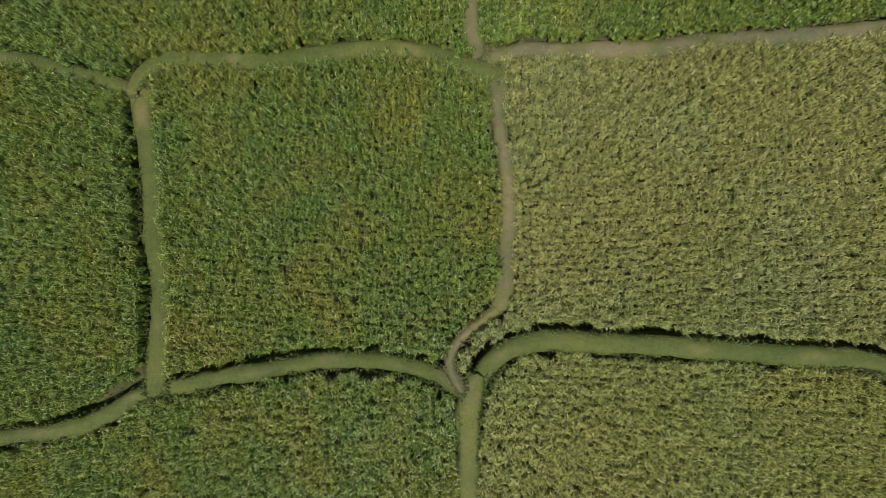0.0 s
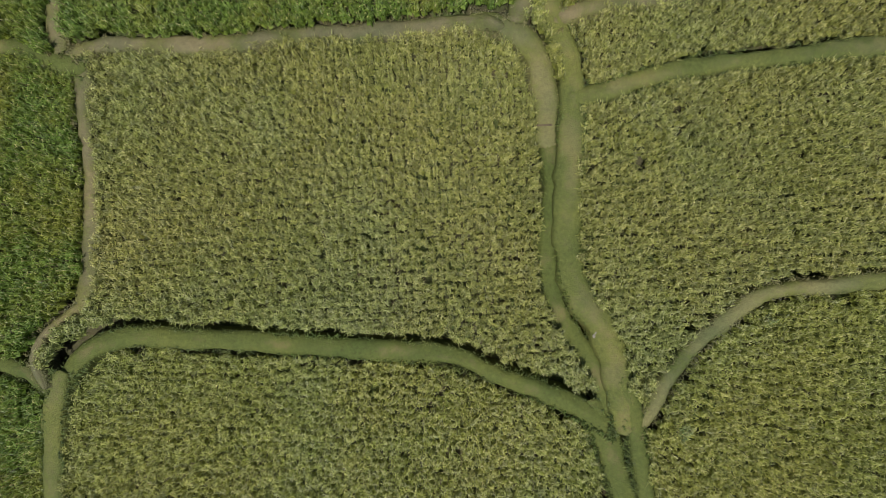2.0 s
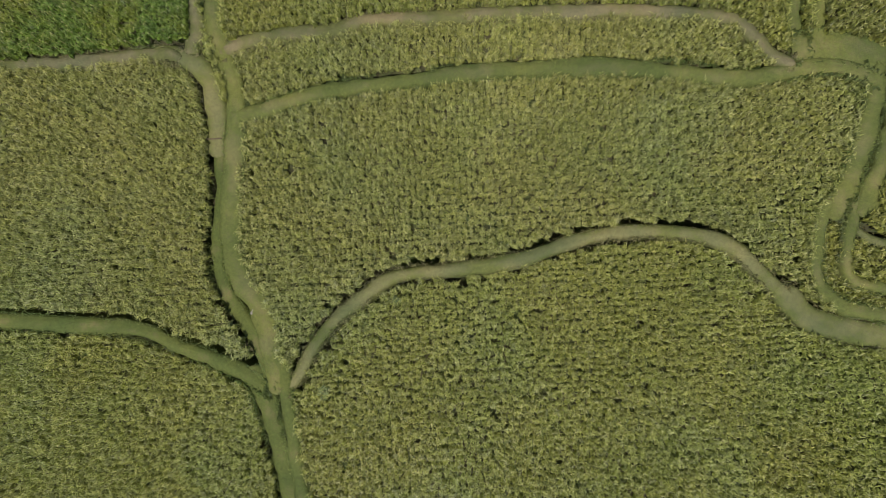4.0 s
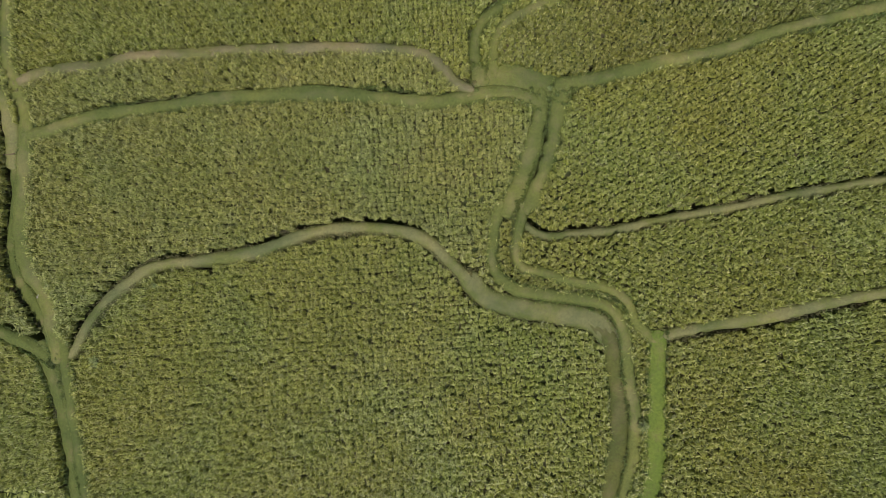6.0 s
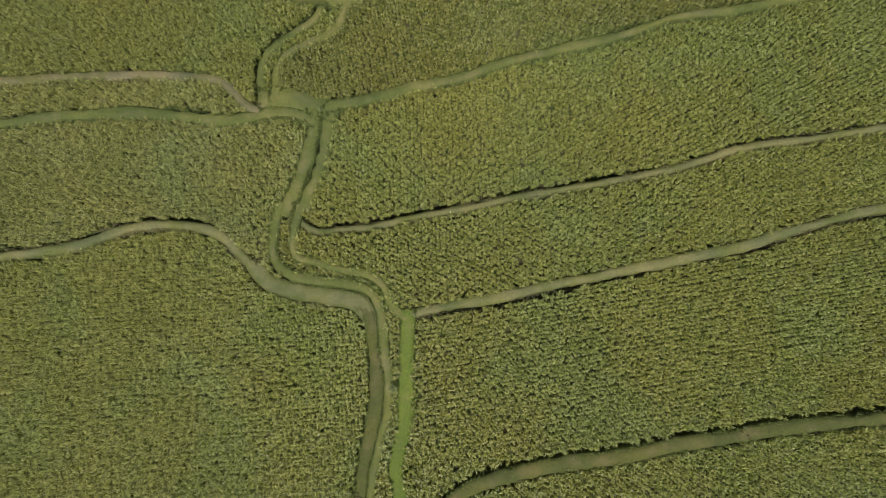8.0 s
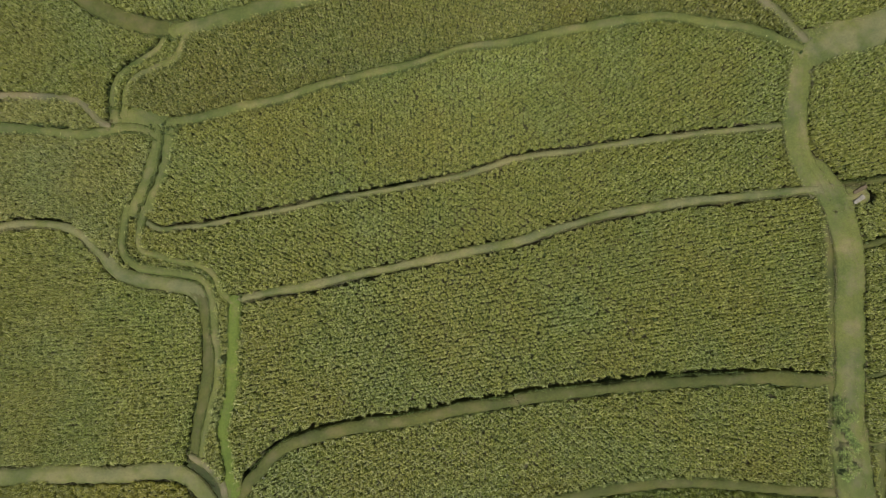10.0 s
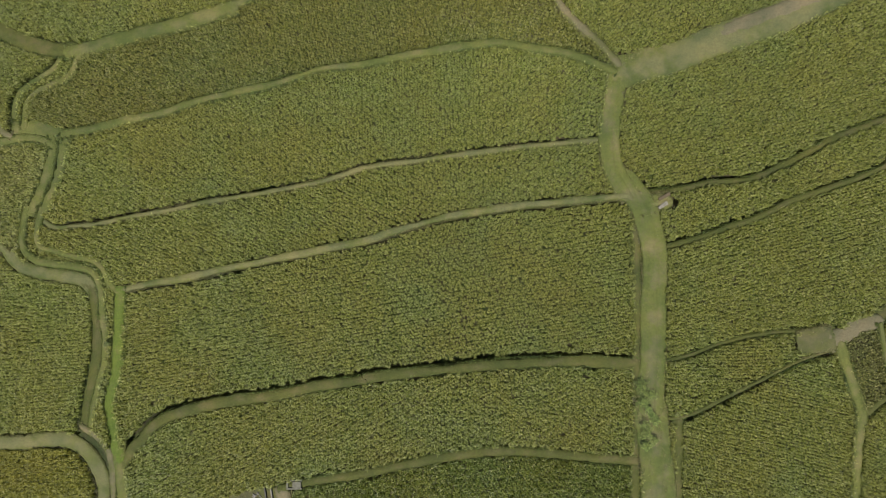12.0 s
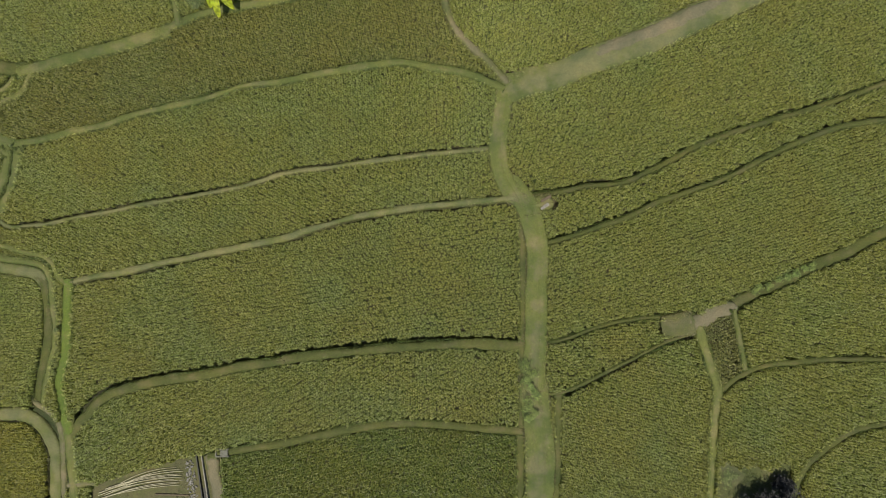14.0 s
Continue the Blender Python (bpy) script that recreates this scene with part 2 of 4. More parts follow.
# ---------------------------------------------------------------- plan
# cover, height over the slope, bare bank, furrow at the foot, width, centre line
BUNDS = [
    ("green", 0.08, 0.06, 0.19, 0.48, [(-25.0, -7.5), (-18.0, -5.9), (-15.5, -5.4), (-13.9, -5.2), (-12.2, -4.7), (-10.9, -3.9), (-9.2, -3.6), (-7.3, -3.2), (-5.5, -2.9), (-3.6, -2.8), (-2.0, -3.0), (-0.9, -3.3), (0.0, -3.9)]),
    ("green", 0.15, 0.05, 0.06, 0.67, [(-10.9, 6.4), (-10.8, 5.1), (-10.5, 3.0), (-10.4, 1.3), (-10.2, -0.2), (-10.2, -1.7), (-10.3, -3.8)]),
    ("green", 0.3, 0.04, 0, 0.48, [(-25.0, 8.2), (-18.5, 7.6), (-15.9, 7.3), (-14.7, 7.2), (-13.3, 6.8), (-12.1, 6.5), (-11.0, 6.0)]),
    ("green", 0.34, 0.03, 0, 0.52, [(-11.1, 6.1), (-10.6, 6.8), (-9.8, 7.1), (-8.6, 7.1), (-6.7, 7.0), (-5.0, 7.2), (-3.5, 7.4), (-2.4, 7.4), (-1.1, 7.2), (-0.1, 6.8), (1.0, 6.5)]),
    ("dry", 0.35, 0, 0, 0.56, [(0.6, 27.0), (0.3, 10.8), (0.2, 9.1), (0.1, 8.1), (0.3, 7.1)]),
    ("dry", 0.3, 0.01, 0, 0.59, [(0.6, 7.2), (1.0, 6.4), (1.0, 5.3), (1.2, 3.5), (1.3, 1.6), (1.3, 0.3), (1.1, -1.0)]),
    ("dry", 0.28, 0.02, 0.08, 0.3, [(1.1, -0.9), (0.4, -1.5), (-0.3, -2.1), (-0.6, -2.8), (-0.2, -3.7)]),
    ("green", (0.08, 0.14), 0.07, 0.19, 0.54, [(0.1, -4.7), (0.2, -3.8), (0.7, -2.9), (1.4, -2.4), (2.5, -2.1), (4.3, -2.2), (8.0, -2.4), (11.5, -2.6), (13.0, -2.8), (14.4, -3.4), (15.8, -3.9), (16.8, -4.4), (17.9, -5.0)]),
    ("grass", 0.25, 0.01, 0.04, 0.54, [(0.3, -3.3), (0.1, -4.3), (-0.0, -5.7), (0.0, -7.2), (0.1, -9.4), (0.4, -31.0)]),
    ("dry", (0.34, 0.21), 0.04, 0, 0.52, [(0.8, 7.0), (1.7, 7.3), (3.2, 7.3), (5.6, 7.2), (7.7, 7.5), (10.4, 7.6), (11.6, 7.7), (13.1, 7.9), (13.9, 7.9), (14.4, 7.7)]),
    ("green", 0.08, 0.04, 0.06, 0.54, [(15.8, 5.7), (15.9, 4.8), (16.0, 3.5), (16.0, 2.3), (15.9, 0.5), (16.1, -1.0), (16.6, -2.0), (17.3, -3.0), (17.7, -3.9), (17.8, -4.8)]),
    ("grass", (0.34, 0.325), 0, 0, 0.72, [(15.6, 27.0), (15.8, 11.3), (15.8, 9.4), (16.0, 8.4), (16.4, 7.3), (16.7, 6.3), (16.7, 5.3), (16.6, 4.1), (16.5, 2.6), (16.5, 0.8), (16.6, -0.2), (17.0, -1.1), (17.6, -1.8), (17.9, -2.9), (18.1, -3.9), (18.2, -5.0)]),
    ("mud", (0.2, 0.05), 0.0, 0.09, 0.76, [(13.6, 7.9), (14.2, 7.8), (14.8, 7.6), (15.4, 7.0), (15.7, 6.1), (15.9, 5.2), (15.9, 4.0)]),
    ("dry", 0.3, 0, 0, 0.60, [(14.9, 27.0), (15.1, 11.3), (15.1, 9.4), (15.1, 8.5), (14.9, 7.9)]),
    ("green", 0.06, 0.05, 0.09, 0.72, [(17.2, -4.3), (17.7, -5.5), (18.7, -9.4), (18.9, -11.0), (19.3, -14.1), (20.6, -31.0)]),
    ("green", 0.335, 0, 0, 0.52, [(18.1, -3.5), (18.4, -4.5), (18.6, -5.9), (19.5, -11.0), (19.9, -14.1), (21.3, -31.0)]),
    ("dry", (0.33, 0.37), 0.03, 0, 0.52, [(16.2, 7.8), (17.2, 8.2), (18.3, 8.4), (19.3, 8.5), (20.3, 8.5), (21.3, 8.8), (23.7, 8.9), (26.3, 9.0), (29.2, 9.0), (31.8, 9.0), (34.1, 8.8), (35.3, 8.5), (36.0, 7.9), (36.6, 7.2), (37.3, 6.9)]),
    ("grass", (0.32, 0.37), 0.02, 0.05, 0.53, [(16.6, 5.4), (17.6, 5.5), (18.9, 5.9), (20.1, 6.2), (21.3, 6.4), (22.4, 6.5), (25.0, 6.8), (28.1, 6.9), (31.2, 6.9), (33.5, 6.7), (35.3, 6.4), (36.8, 6.5), (37.8, 6.7), (39.3, 6.7), (40.4, 6.2)]),
    ("mud", (0.33, 0.2), 0.02, 0.14, 0.42, [(18.5, -5.0), (19.0, -4.5), (19.4, -3.7), (19.9, -3.0), (20.7, -2.1), (21.5, -1.5), (22.5, -0.8), (25.0, -0.5), (27.6, -0.1), (29.1, 0.4), (30.7, 0.7), (32.7, 0.8), (34.2, 0.6), (35.2, 0.2), (35.9, -0.5), (36.9, -1.5)]),
    ("mud", 0.2, 0.02, 0.05, 0.92, [(36.9, -1.4), (37.8, -2.4), (39.2, -2.9), (41.2, -3.2), (42.5, -3.5), (43.2, -4.3)]),
    ("damp", 0.19, 0.02, 0.05, 0.76, [(42.2, -3.4), (43.2, -4.3), (43.5, -6.0), (43.5, -8.0), (43.4, -9.2), (43.1, -10.8), (42.8, -12.4), (42.6, -14.1)]),
    ("grass", 0.36, 0, 0, 0.49, [(38.5, 1.8), (38.1, 0.1), (38.1, -1.1), (38.9, -2.0), (40.2, -2.3), (41.8, -2.5), (43.2, -2.9), (43.8, -3.9), (44.0, -6.0), (44.2, -7.6), (44.1, -9.2), (43.7, -10.9), (43.4, -12.4), (43.2, -13.8)]),
    ("grass", 0.36, 0, 0, 0.42, [(39.5, 1.7), (39.2, 0.1), (39.3, -1.0), (40.2, -1.3), (41.8, -1.8), (43.2, -2.1), (44.0, -2.7), (44.4, -3.6), (45.1, -4.4)]),
    ("lush", 0.36, 0, 0, 0.78, [(45.2, -4.1), (45.2, -6.1), (45.1, -8.0), (45.0, -9.9), (44.6, -11.5), (44.5, -12.7), (44.8, -14.0), (44.9, -15.0), (45.2, -16.2)]),
    ("grass", 0.35, 0, 0, 0.8, [(44.9, -15.0), (45.3, -17.2), (45.5, -19.9), (45.4, -24.7), (45.3, -31.0)]),
    ("grass", 0.34, 0, 0, 0.72, [(40.4, 6.7), (40.3, 5.7), (40.0, 4.6), (39.6, 3.2), (38.7, 1.3)]),
    ("grass", 0.36, 0, 0, 0.72, [(41.3, 6.8), (41.1, 5.7), (40.8, 4.5), (40.4, 3.1), (39.7, 1.4)]),
    ("grass", 0.34, 0, 0, 1.05, [(37.6, 7.4), (38.8, 7.5), (40.1, 7.2), (41.5, 6.7)]),
    ("grass", 0.42, 0, 0.02, 0.5, [(41.1, 6.9), (43.5, 7.3), (45.5, 7.8), (48.2, 8.3), (50.9, 9.1), (53.5, 9.6), (56.8, 10.3), (59.5, 11.1), (62.7, 11.5), (67.2, 12.2), (71.8, 12.7), (74.5, 12.3), (77.6, 11.7), (80.3, 10.5)]),
    ("mud", 0.2, 0.04, 0.08, 0.34, [(39.1, 1.3), (39.7, 0.7), (40.5, 0.3), (41.8, 0.4), (43.5, 0.5), (45.5, 0.9), (48.1, 1.3), (50.7, 1.8), (53.4, 2.2), (56.6, 2.7), (59.9, 3.3), (62.6, 4.1), (67.2, 4.7), (71.7, 5.2), (76.2, 5.6), (79.3, 5.8)]),
    ("mud", 0.34, -0.07, 0.08, 0.48, [(45.4, -4.2), (47.4, -3.8), (50.0, -3.4), (53.3, -2.7), (56.5, -2.1), (59.7, -1.5), (62.9, -0.9), (67.1, 0.3), (71.6, 1.1), (76.1, 1.5), (81.0, 1.9)]),
    ("damp", (0.34, 0.12), 0.12, 0.13, 0.68, [(45.3, -16.70), (45.9, -15.70), (46.7, -14.80), (47.5, -13.90), (48.8, -13.10), (50.5, -12.60), (53.1, -12.10), (56.3, -11.70), (59.4, -11.10), (62.6, -10.70), (62.6, -10.60), (67.1, -10.10), (71.5, -9.70), (76.0, -9.50), (81.7, -9.70)]),
    ("damp", 0.2, 0.03, 0.06, 0.58, [(56.5, -18.2), (60.3, -17.5), (62.6, -17.2), (65.2, -16.6), (67.9, -16.1), (71.5, -15.7), (75.0, -15.8), (78.0, -16.1), (81.7, -16.4)]),
    ("track", 0.32, 0, 0, 1.42, [(80.8, 11.3), (80.2, 8.7), (79.8, 6.0), (80.1, 3.7), (81.1, 1.9)]),
    ("track", 0.3, 0, 0, 1.69, [(80.7, 3.2), (81.4, 2.1), (82.2, 0.7), (82.7, -2.5), (82.6, -5.6), (82.5, -9.1), (82.3, -13.0)]),
    ("track", 0.29, 0, 0, 1.3, [(82.0, 1.2), (82.8, 1.3), (83.7, 1.4)]),
    ("damp", 0.14, 0, 0, 0.66, [(81.20, 1.8), (81.50, 0.4), (81.50, -2.5), (81.60, -5.6), (81.50, -9.1), (81.40, -12.6), (81.20, -16.1), (81.10, -20.4), (81.00, -24.6), (80.70, -31.0)]),
    ("track", 0.3, 0, 0, 2.22, [(82.2, -12.2), (82.5, -15.6), (82.7, -18.7), (82.5, -24.6), (82.4, -31.0)]),
    ("damp", 0.12, 0, 0, 0.62, [(84.2, -13.4), (84.1, -16.1), (84.0, -18.7), (83.9, -24.6), (84.0, -31.0)]),
    ("mud", 0.32, 0.02, 0, 2.2, [(80.6, 10.2), (82.1, 10.9), (84.3, 11.3), (87.0, 12.4), (89.6, 13.3), (91.8, 14.1), (94.1, 15.1), (96.7, 16.2), (99.8, 17.6), (105.5, 20.1), (121.0, 26.5)]),
    ("pale", 0.345, 0, 0, 1.1, [(87.6, 12.9), (90.5, 14.1), (94.1, 15.5), (98.5, 17.4), (103.0, 19.4)]),
    ("dry", 0.4, 0, 0, 0.58, [(80.6, 10.9), (79.0, 12.7), (77.2, 14.4), (76.3, 15.8), (75.7, 17.9), (75.1, 21.1), (74.4, 27.0)]),
    ("damp", 0.12, 0.04, 0.08, 0.42, [(81.9, 2.0), (84.1, 2.2), (86.7, 2.7), (89.4, 2.9), (91.6, 3.8), (93.8, 4.9), (95.5, 5.8), (98.2, 6.7), (100.8, 7.5), (103.8, 8.3), (106.8, 9.3), (109.8, 10.2), (114.6, 11.7), (121.0, 13.8)]),
    ("damp", 0.2, 0.06, 0.09, 0.36, [(82.9, -1.90), (85.3, -1.25), (87.5, -0.45), (89.3, 0.05), (91.9, 1.25), (94.6, 2.15), (97.6, 3.25), (100.2, 4.55), (103.3, 5.95), (105.9, 6.85), (109.6, 7.35), (114.4, 7.45), (121.0, 7.85)]),
    ("damp", 0.15, 0.03, 0.1, 0.28, [(82.8, -9.6), (84.7, -9.2), (87.3, -8.3), (89.5, -7.8), (92.1, -7.5), (94.7, -7.3)]),
    ("damp", 0.2, -0.08, 0.12, 0.26, [(82.9, -13.5), (84.6, -13.3), (87.3, -12.0), (89.4, -11.0), (91.6, -9.9), (93.4, -9.2), (95.1, -8.7)]),
    ("plot", 0.32, 0, 0, 1.78, [(92.6, -8.4), (94.3, -8.1)]),
    ("pale", 0.3, 0, 0, 1.07, [(94.0, -8.2), (95.1, -8.0), (96.1, -7.3), (97.7, -6.9)]),
    ("damp", 0.0, 0.05, 0.12, 0.75, [(97.3, -6.9), (99.0, -6.0), (101.6, -4.9), (103.8, -3.8), (106.4, -2.8), (107.7, -2.1), (109.3, -1.3), (114.1, 1.1), (121.0, 4.2)]),
    ("grass", 0.3, 0, 0, 0.6, [(95.1, -8.4), (95.4, -9.8), (95.8, -11.3), (96.3, -13.0), (96.2, -14.4), (96.0, -17.0), (95.8, -19.1), (95.4, -24.6), (95.0, -31.0)]),
    ("damp", 0.1, 0.02, 0.1, 0.4, [(96.4, -13.5), (98.0, -12.3), (99.7, -11.5), (102.7, -11.1), (106.0, -10.9), (108.9, -11.0), (113.5, -11.3), (121.0, -11.8)]),
    ("grass", 0.35, 0, 0, 0.36, [(97.7, -7.1), (98.1, -9.3), (98.5, -11.6)]),
    ("damp", 0.15, 0.02, 0.09, 0.42, [(100.8, -31.0), (101.6, -23.3), (102.3, -20.5), (103.2, -18.9), (105.0, -17.4), (106.7, -16.4), (108.7, -16.0), (113.4, -15.2), (121.0, -14.0)]),
    ("grass", 0.36, 0, 0, 1.05, [(41.4, 12.9), (42.9, 13.1), (45.0, 13.6), (48.0, 14.3), (51.0, 15.0), (53.6, 15.7)]),
    ("grass", 0.37, 0, 0, 0.74, [(52.4, 15.4), (55.3, 16.7), (58.1, 17.4), (61.8, 17.9), (68.2, 19.1), (75.2, 20.4)]),
    ("grass", 0.4, 0, 0, 0.58, [(54.5, 16.4), (54.1, 18.5), (53.7, 21.8), (53.0, 27.0)]),
    ("grass", 0.34, 0, 0, 0.5, [(38.3, 7.4), (38.4, 9.1), (39.1, 10.0), (40.3, 10.5), (41.5, 11.1), (42.1, 12.1), (42.5, 13.2)]),
    ("grass", 0.26, 0.03, 0.05, 0.46, [(37.6, 7.2), (37.5, 9.1), (38.0, 10.1), (39.1, 10.9), (40.3, 11.7), (40.9, 12.5), (41.2, 13.1)]),
    ("damp", 0.3, -0.04, 0.06, 1.05, [(21.0, 27.0), (25.5, 22.0), (30.0, 18.6), (33.4, 16.8), (35.6, 15.2), (36.9, 14.3), (38.7, 13.5), (40.5, 13.1), (42.0, 13.1)]),
    ("mud", 0.1, 0.12, 0.08, 0.98, [(19.5, -16.2), (26.4, -15.4), (31.2, -15.0), (34.5, -15.0), (37.8, -15.1), (39.3, -14.9), (41.6, -15.0), (43.0, -16.1), (43.8, -17.9), (43.9, -19.9), (43.8, -24.7), (43.7, -31.0)]),
    ("dry", 0.3, 0, 0, 0.44, [(42.4, -13.8), (43.7, -14.6), (44.5, -15.8), (44.7, -17.7), (44.7, -20.3), (44.6, -24.7), (44.5, -31.0)]),
    ("sunken", -0.1, 0, 0, 1.78, [(42.3, -14.8), (43.7, -15.9), (44.2, -17.7), (44.3, -20.3)]),
    ("dry", 0.3, 0, 0, 0.53, [(45.1, -20.4), (47.2, -20.3)]),
    ("pale", 0.15, 0, 0, 0.9, [(56.6, -18.2), (56.9, -20.0), (57.2, -21.8), (57.6, -31.0)]),
]
X0, X1, Y0, Y1, CELL = -24.0, 120.0, -30.0, 26.0, 0.15
SLOPE = 0.03                             # the terraces climb northwards


def smooth_line(pts, step):
    """Points a step apart along a rounded line through pts."""
    p = [Vector((x, y)) for x, y in pts]
    way = [(p[min(i + 1, len(p) - 1)] - p[max(i - 1, 0)]).normalized() for i in range(len(p))]
    out = []
    for i in range(len(p) - 1):
        a, b, long = p[i], p[i + 1], (p[i + 1] - p[i]).length
        n = max(2, int(long / step))
        for k in range(n):
            t = k / n
            h = (2 * t ** 3 - 3 * t * t + 1, t ** 3 - 2 * t * t + t, -2 * t ** 3 + 3 * t * t, t ** 3 - t * t)
            out.append(a * h[0] + way[i] * (long * h[1]) + b * h[2] + way[i + 1] * (long * h[3]))
    out.append(p[-1])
    return np.array([tuple(v) for v in out])


def mesh_object(name, verts, faces, mats, parent=None, index=None, smooth=False):
    """faces: an array of triangles or of quads, or a list of such arrays."""
    me = bpy.data.meshes.new(name)
    blocks = faces if isinstance(faces, list) else [faces]
    blocks = [np.asarray(b, np.int32) for b in blocks if len(b)]
    loops = np.concatenate([b.ravel() for b in blocks])
    totals = np.concatenate([np.full(len(b), b.shape[1], np.int32) for b in blocks])
    starts = np.concatenate([[0], np.cumsum(totals)[:-1]]).astype(np.int32)
    me.vertices.add(len(verts))
    me.vertices.foreach_set("co", np.asarray(verts, np.float32).ravel())
    me.loops.add(len(loops))
    me.loops.foreach_set("vertex_index", loops)
    me.polygons.add(len(totals))
    me.polygons.foreach_set("loop_start", starts)
    if index is not None:
        me.polygons.foreach_set("material_index", np.asarray(index, np.int32))
    me.polygons.foreach_set("use_smooth", np.full(len(totals), smooth))
    me.update(calc_edges=True)
    for m in mats:
        me.materials.append(m)
    ob = new(name, me)
    ob.parent = parent
    return ob


def bund_line(pts, wide):
    line = smooth_line(pts, 0.3)
    a, b = line[0] - line[1], line[-1] - line[-2]
    a, b = a / np.linalg.norm(a), b / np.linalg.norm(b)
    s = np.linspace(0.25, 0.0, 5)[:, None] * wide
    return np.concatenate([line[0] + a * s[:-1], line, line[-1] + b * s[::-1][1:]])


def end_taper(line, wide):
    """1 along the line, falling to nothing in a half circle at both ends."""
    run = np.concatenate([[0], np.cumsum(np.linalg.norm(np.diff(line, axis=0), axis=1))])
    ends = np.clip(np.minimum(run, run[-1] - run) / (wide / 2), 0.02, 1)
    return np.sqrt(1 - (1 - ends) ** 2)


LINES = [bund_line(pts, wide) for _, _, _, _, wide, pts in BUNDS]
nx, ny = int((X1 - X0) / CELL), int((Y1 - Y0) / CELL)
gx, gy = X0 + (np.arange(nx) + 0.5) * CELL, Y0 + (np.arange(ny) + 0.5) * CELL
taken = np.zeros((nx, ny), bool)


def stamp(x, y, r):
    i0, i1 = max(0, int((x - r - X0) / CELL)), min(nx, int((x + r - X0) / CELL) + 2)
    j0, j1 = max(0, int((y - r - Y0) / CELL)), min(ny, int((y + r - Y0) / CELL) + 2)
    if i0 < i1 and j0 < j1:
        taken[i0:i1, j0:j1] |= (gx[i0:i1, None] - x) ** 2 + (gy[None, j0:j1] - y) ** 2 < r * r


for (cover, dz, bank, foot, wide, _), line in zip(BUNDS, LINES):
    ends = end_taper(line, wide)
    reach = max(0.2, wide / 2 + (0.04 if foot else -0.03) + foot + abs(bank) * 0.5 - (0.18 if cover == "plot" else 0))
    for (x, y), e in zip(line, ends):    # the foot of the bank stays bare on one side
        stamp(x - bank * 0.3, y + bank, reach * e)
PLOT = [(46.9, -20.6), (49.9, -19.5), (55.4, -18.1), (57.4, -18.3), (57.9, -25.0), (46.6, -25.0)]   # cleared plot


def inside(poly, x, y):
    hit = np.zeros(np.broadcast(x, y).shape, bool)
    for (xa, ya), (xb, yb) in zip(poly, poly[1:] + poly[:1]):
        hit ^= ((ya > y) != (yb > y)) & (x < (xb - xa) * (y - ya) / (yb - ya + 1e-9) + xa)
    return hit


WOOD = [(96.3, -19.1), (97.1, -18.8), (97.9, -19.3), (99.0, -19.0), (100.1, -19.5), (101.0, -18.8), (101.9, -19.0), (101.2, -25.0), (95.9, -25.0)]          # rough ground under the tree
for poly in (PLOT, WOOD):
    taken |= inside(poly, gx[:, None], gy[None, :])

# the fields are what the bunds enclose
field = np.zeros((nx, ny), np.int32)
FIELDS = []
for si in range(nx):
    for sj in range(ny):
        if taken[si, sj] or field[si, sj]:
            continue
        k, stack, cells = len(FIELDS) + 1, [(si, sj)], []
        field[si, sj] = k
        while stack:
            i, j = stack.pop()
            cells.append((i, j))
            for a, b in ((i + 1, j), (i - 1, j), (i, j + 1), (i, j - 1)):
                if 0 <= a < nx and 0 <= b < ny and not taken[a, b] and not field[a, b]:
                    field[a, b] = k
                    stack.append((a, b))
        c = np.array(cells)
        cy = np.clip(gy[c[:, 1]], -22, 18).mean()
        FIELDS.append((gx[c[:, 0]].mean(), gy[c[:, 1]].mean(), len(c) * CELL * CELL, SLOPE * cy))
field_z = np.array([0.0] + [f[3] for f in FIELDS])

# ---------------------------------------------------------------- ground
near_x, near_y = np.arange(X0, X1 + 0.01, 0.36), np.arange(Y0, Y1 + 0.01, 0.36)
rim = np.array([1.0, 3.0, 8.0, 20.0, 60.0, 200.0, 600.0, 1800.0])
ax_x = np.concatenate([X0 - rim[::-1], near_x, X1 + rim])
ax_y = np.concatenate([Y0 - rim[::-1], near_y, Y1 + rim])
GX, GY = np.meshgrid(ax_x, ax_y, indexing="ij")
ci = np.clip(((GX - X0) / CELL).astype(int), 0, nx - 1)
cj = np.clip(((GY - Y0) / CELL).astype(int), 0, ny - 1)
firm = field > 0
for _ in range(2):                       # the terrace stops short of its outermost plants
    firm = firm & np.roll(firm, 1, 0) & np.roll(firm, -1, 0) & np.roll(firm, 1, 1) & np.roll(firm, -1, 1)
lab = np.where(firm, field, 0)[ci, cj]
GZ = np.where(lab > 0, field_z[lab], SLOPE * np.clip(GY, -22, 18) - 0.75)
beyond = (GX < X0 - 0.5) | (GX > X1 + 0.5) | (GY < Y0 - 0.5) | (GY > Y1 + 0.5)
GZ = np.where(beyond, SLOPE * np.clip(GY, -22, 18) + 0.3, GZ)     # level with the crop's tops further out
GZ += (np.random.rand(*GZ.shape) - 0.5) * 0.03
n0, n1 = GX.shape
vid = np.arange(n0 * n1).reshape(n0, n1)
quads = np.stack([vid[:-1, :-1], vid[1:, :-1], vid[1:, 1:], vid[:-1, 1:]], -1).reshape(-1, 4)
ground = mesh_object("ground", np.stack([GX, GY, GZ], -1).reshape(-1, 3), quads, [GROUND, FAR_FIELD], smooth=True, index=beyond.ravel()[quads].any(1))
tagged(ground, "dark wet paddy mud under the rice terraces", "ground", kind="structure")

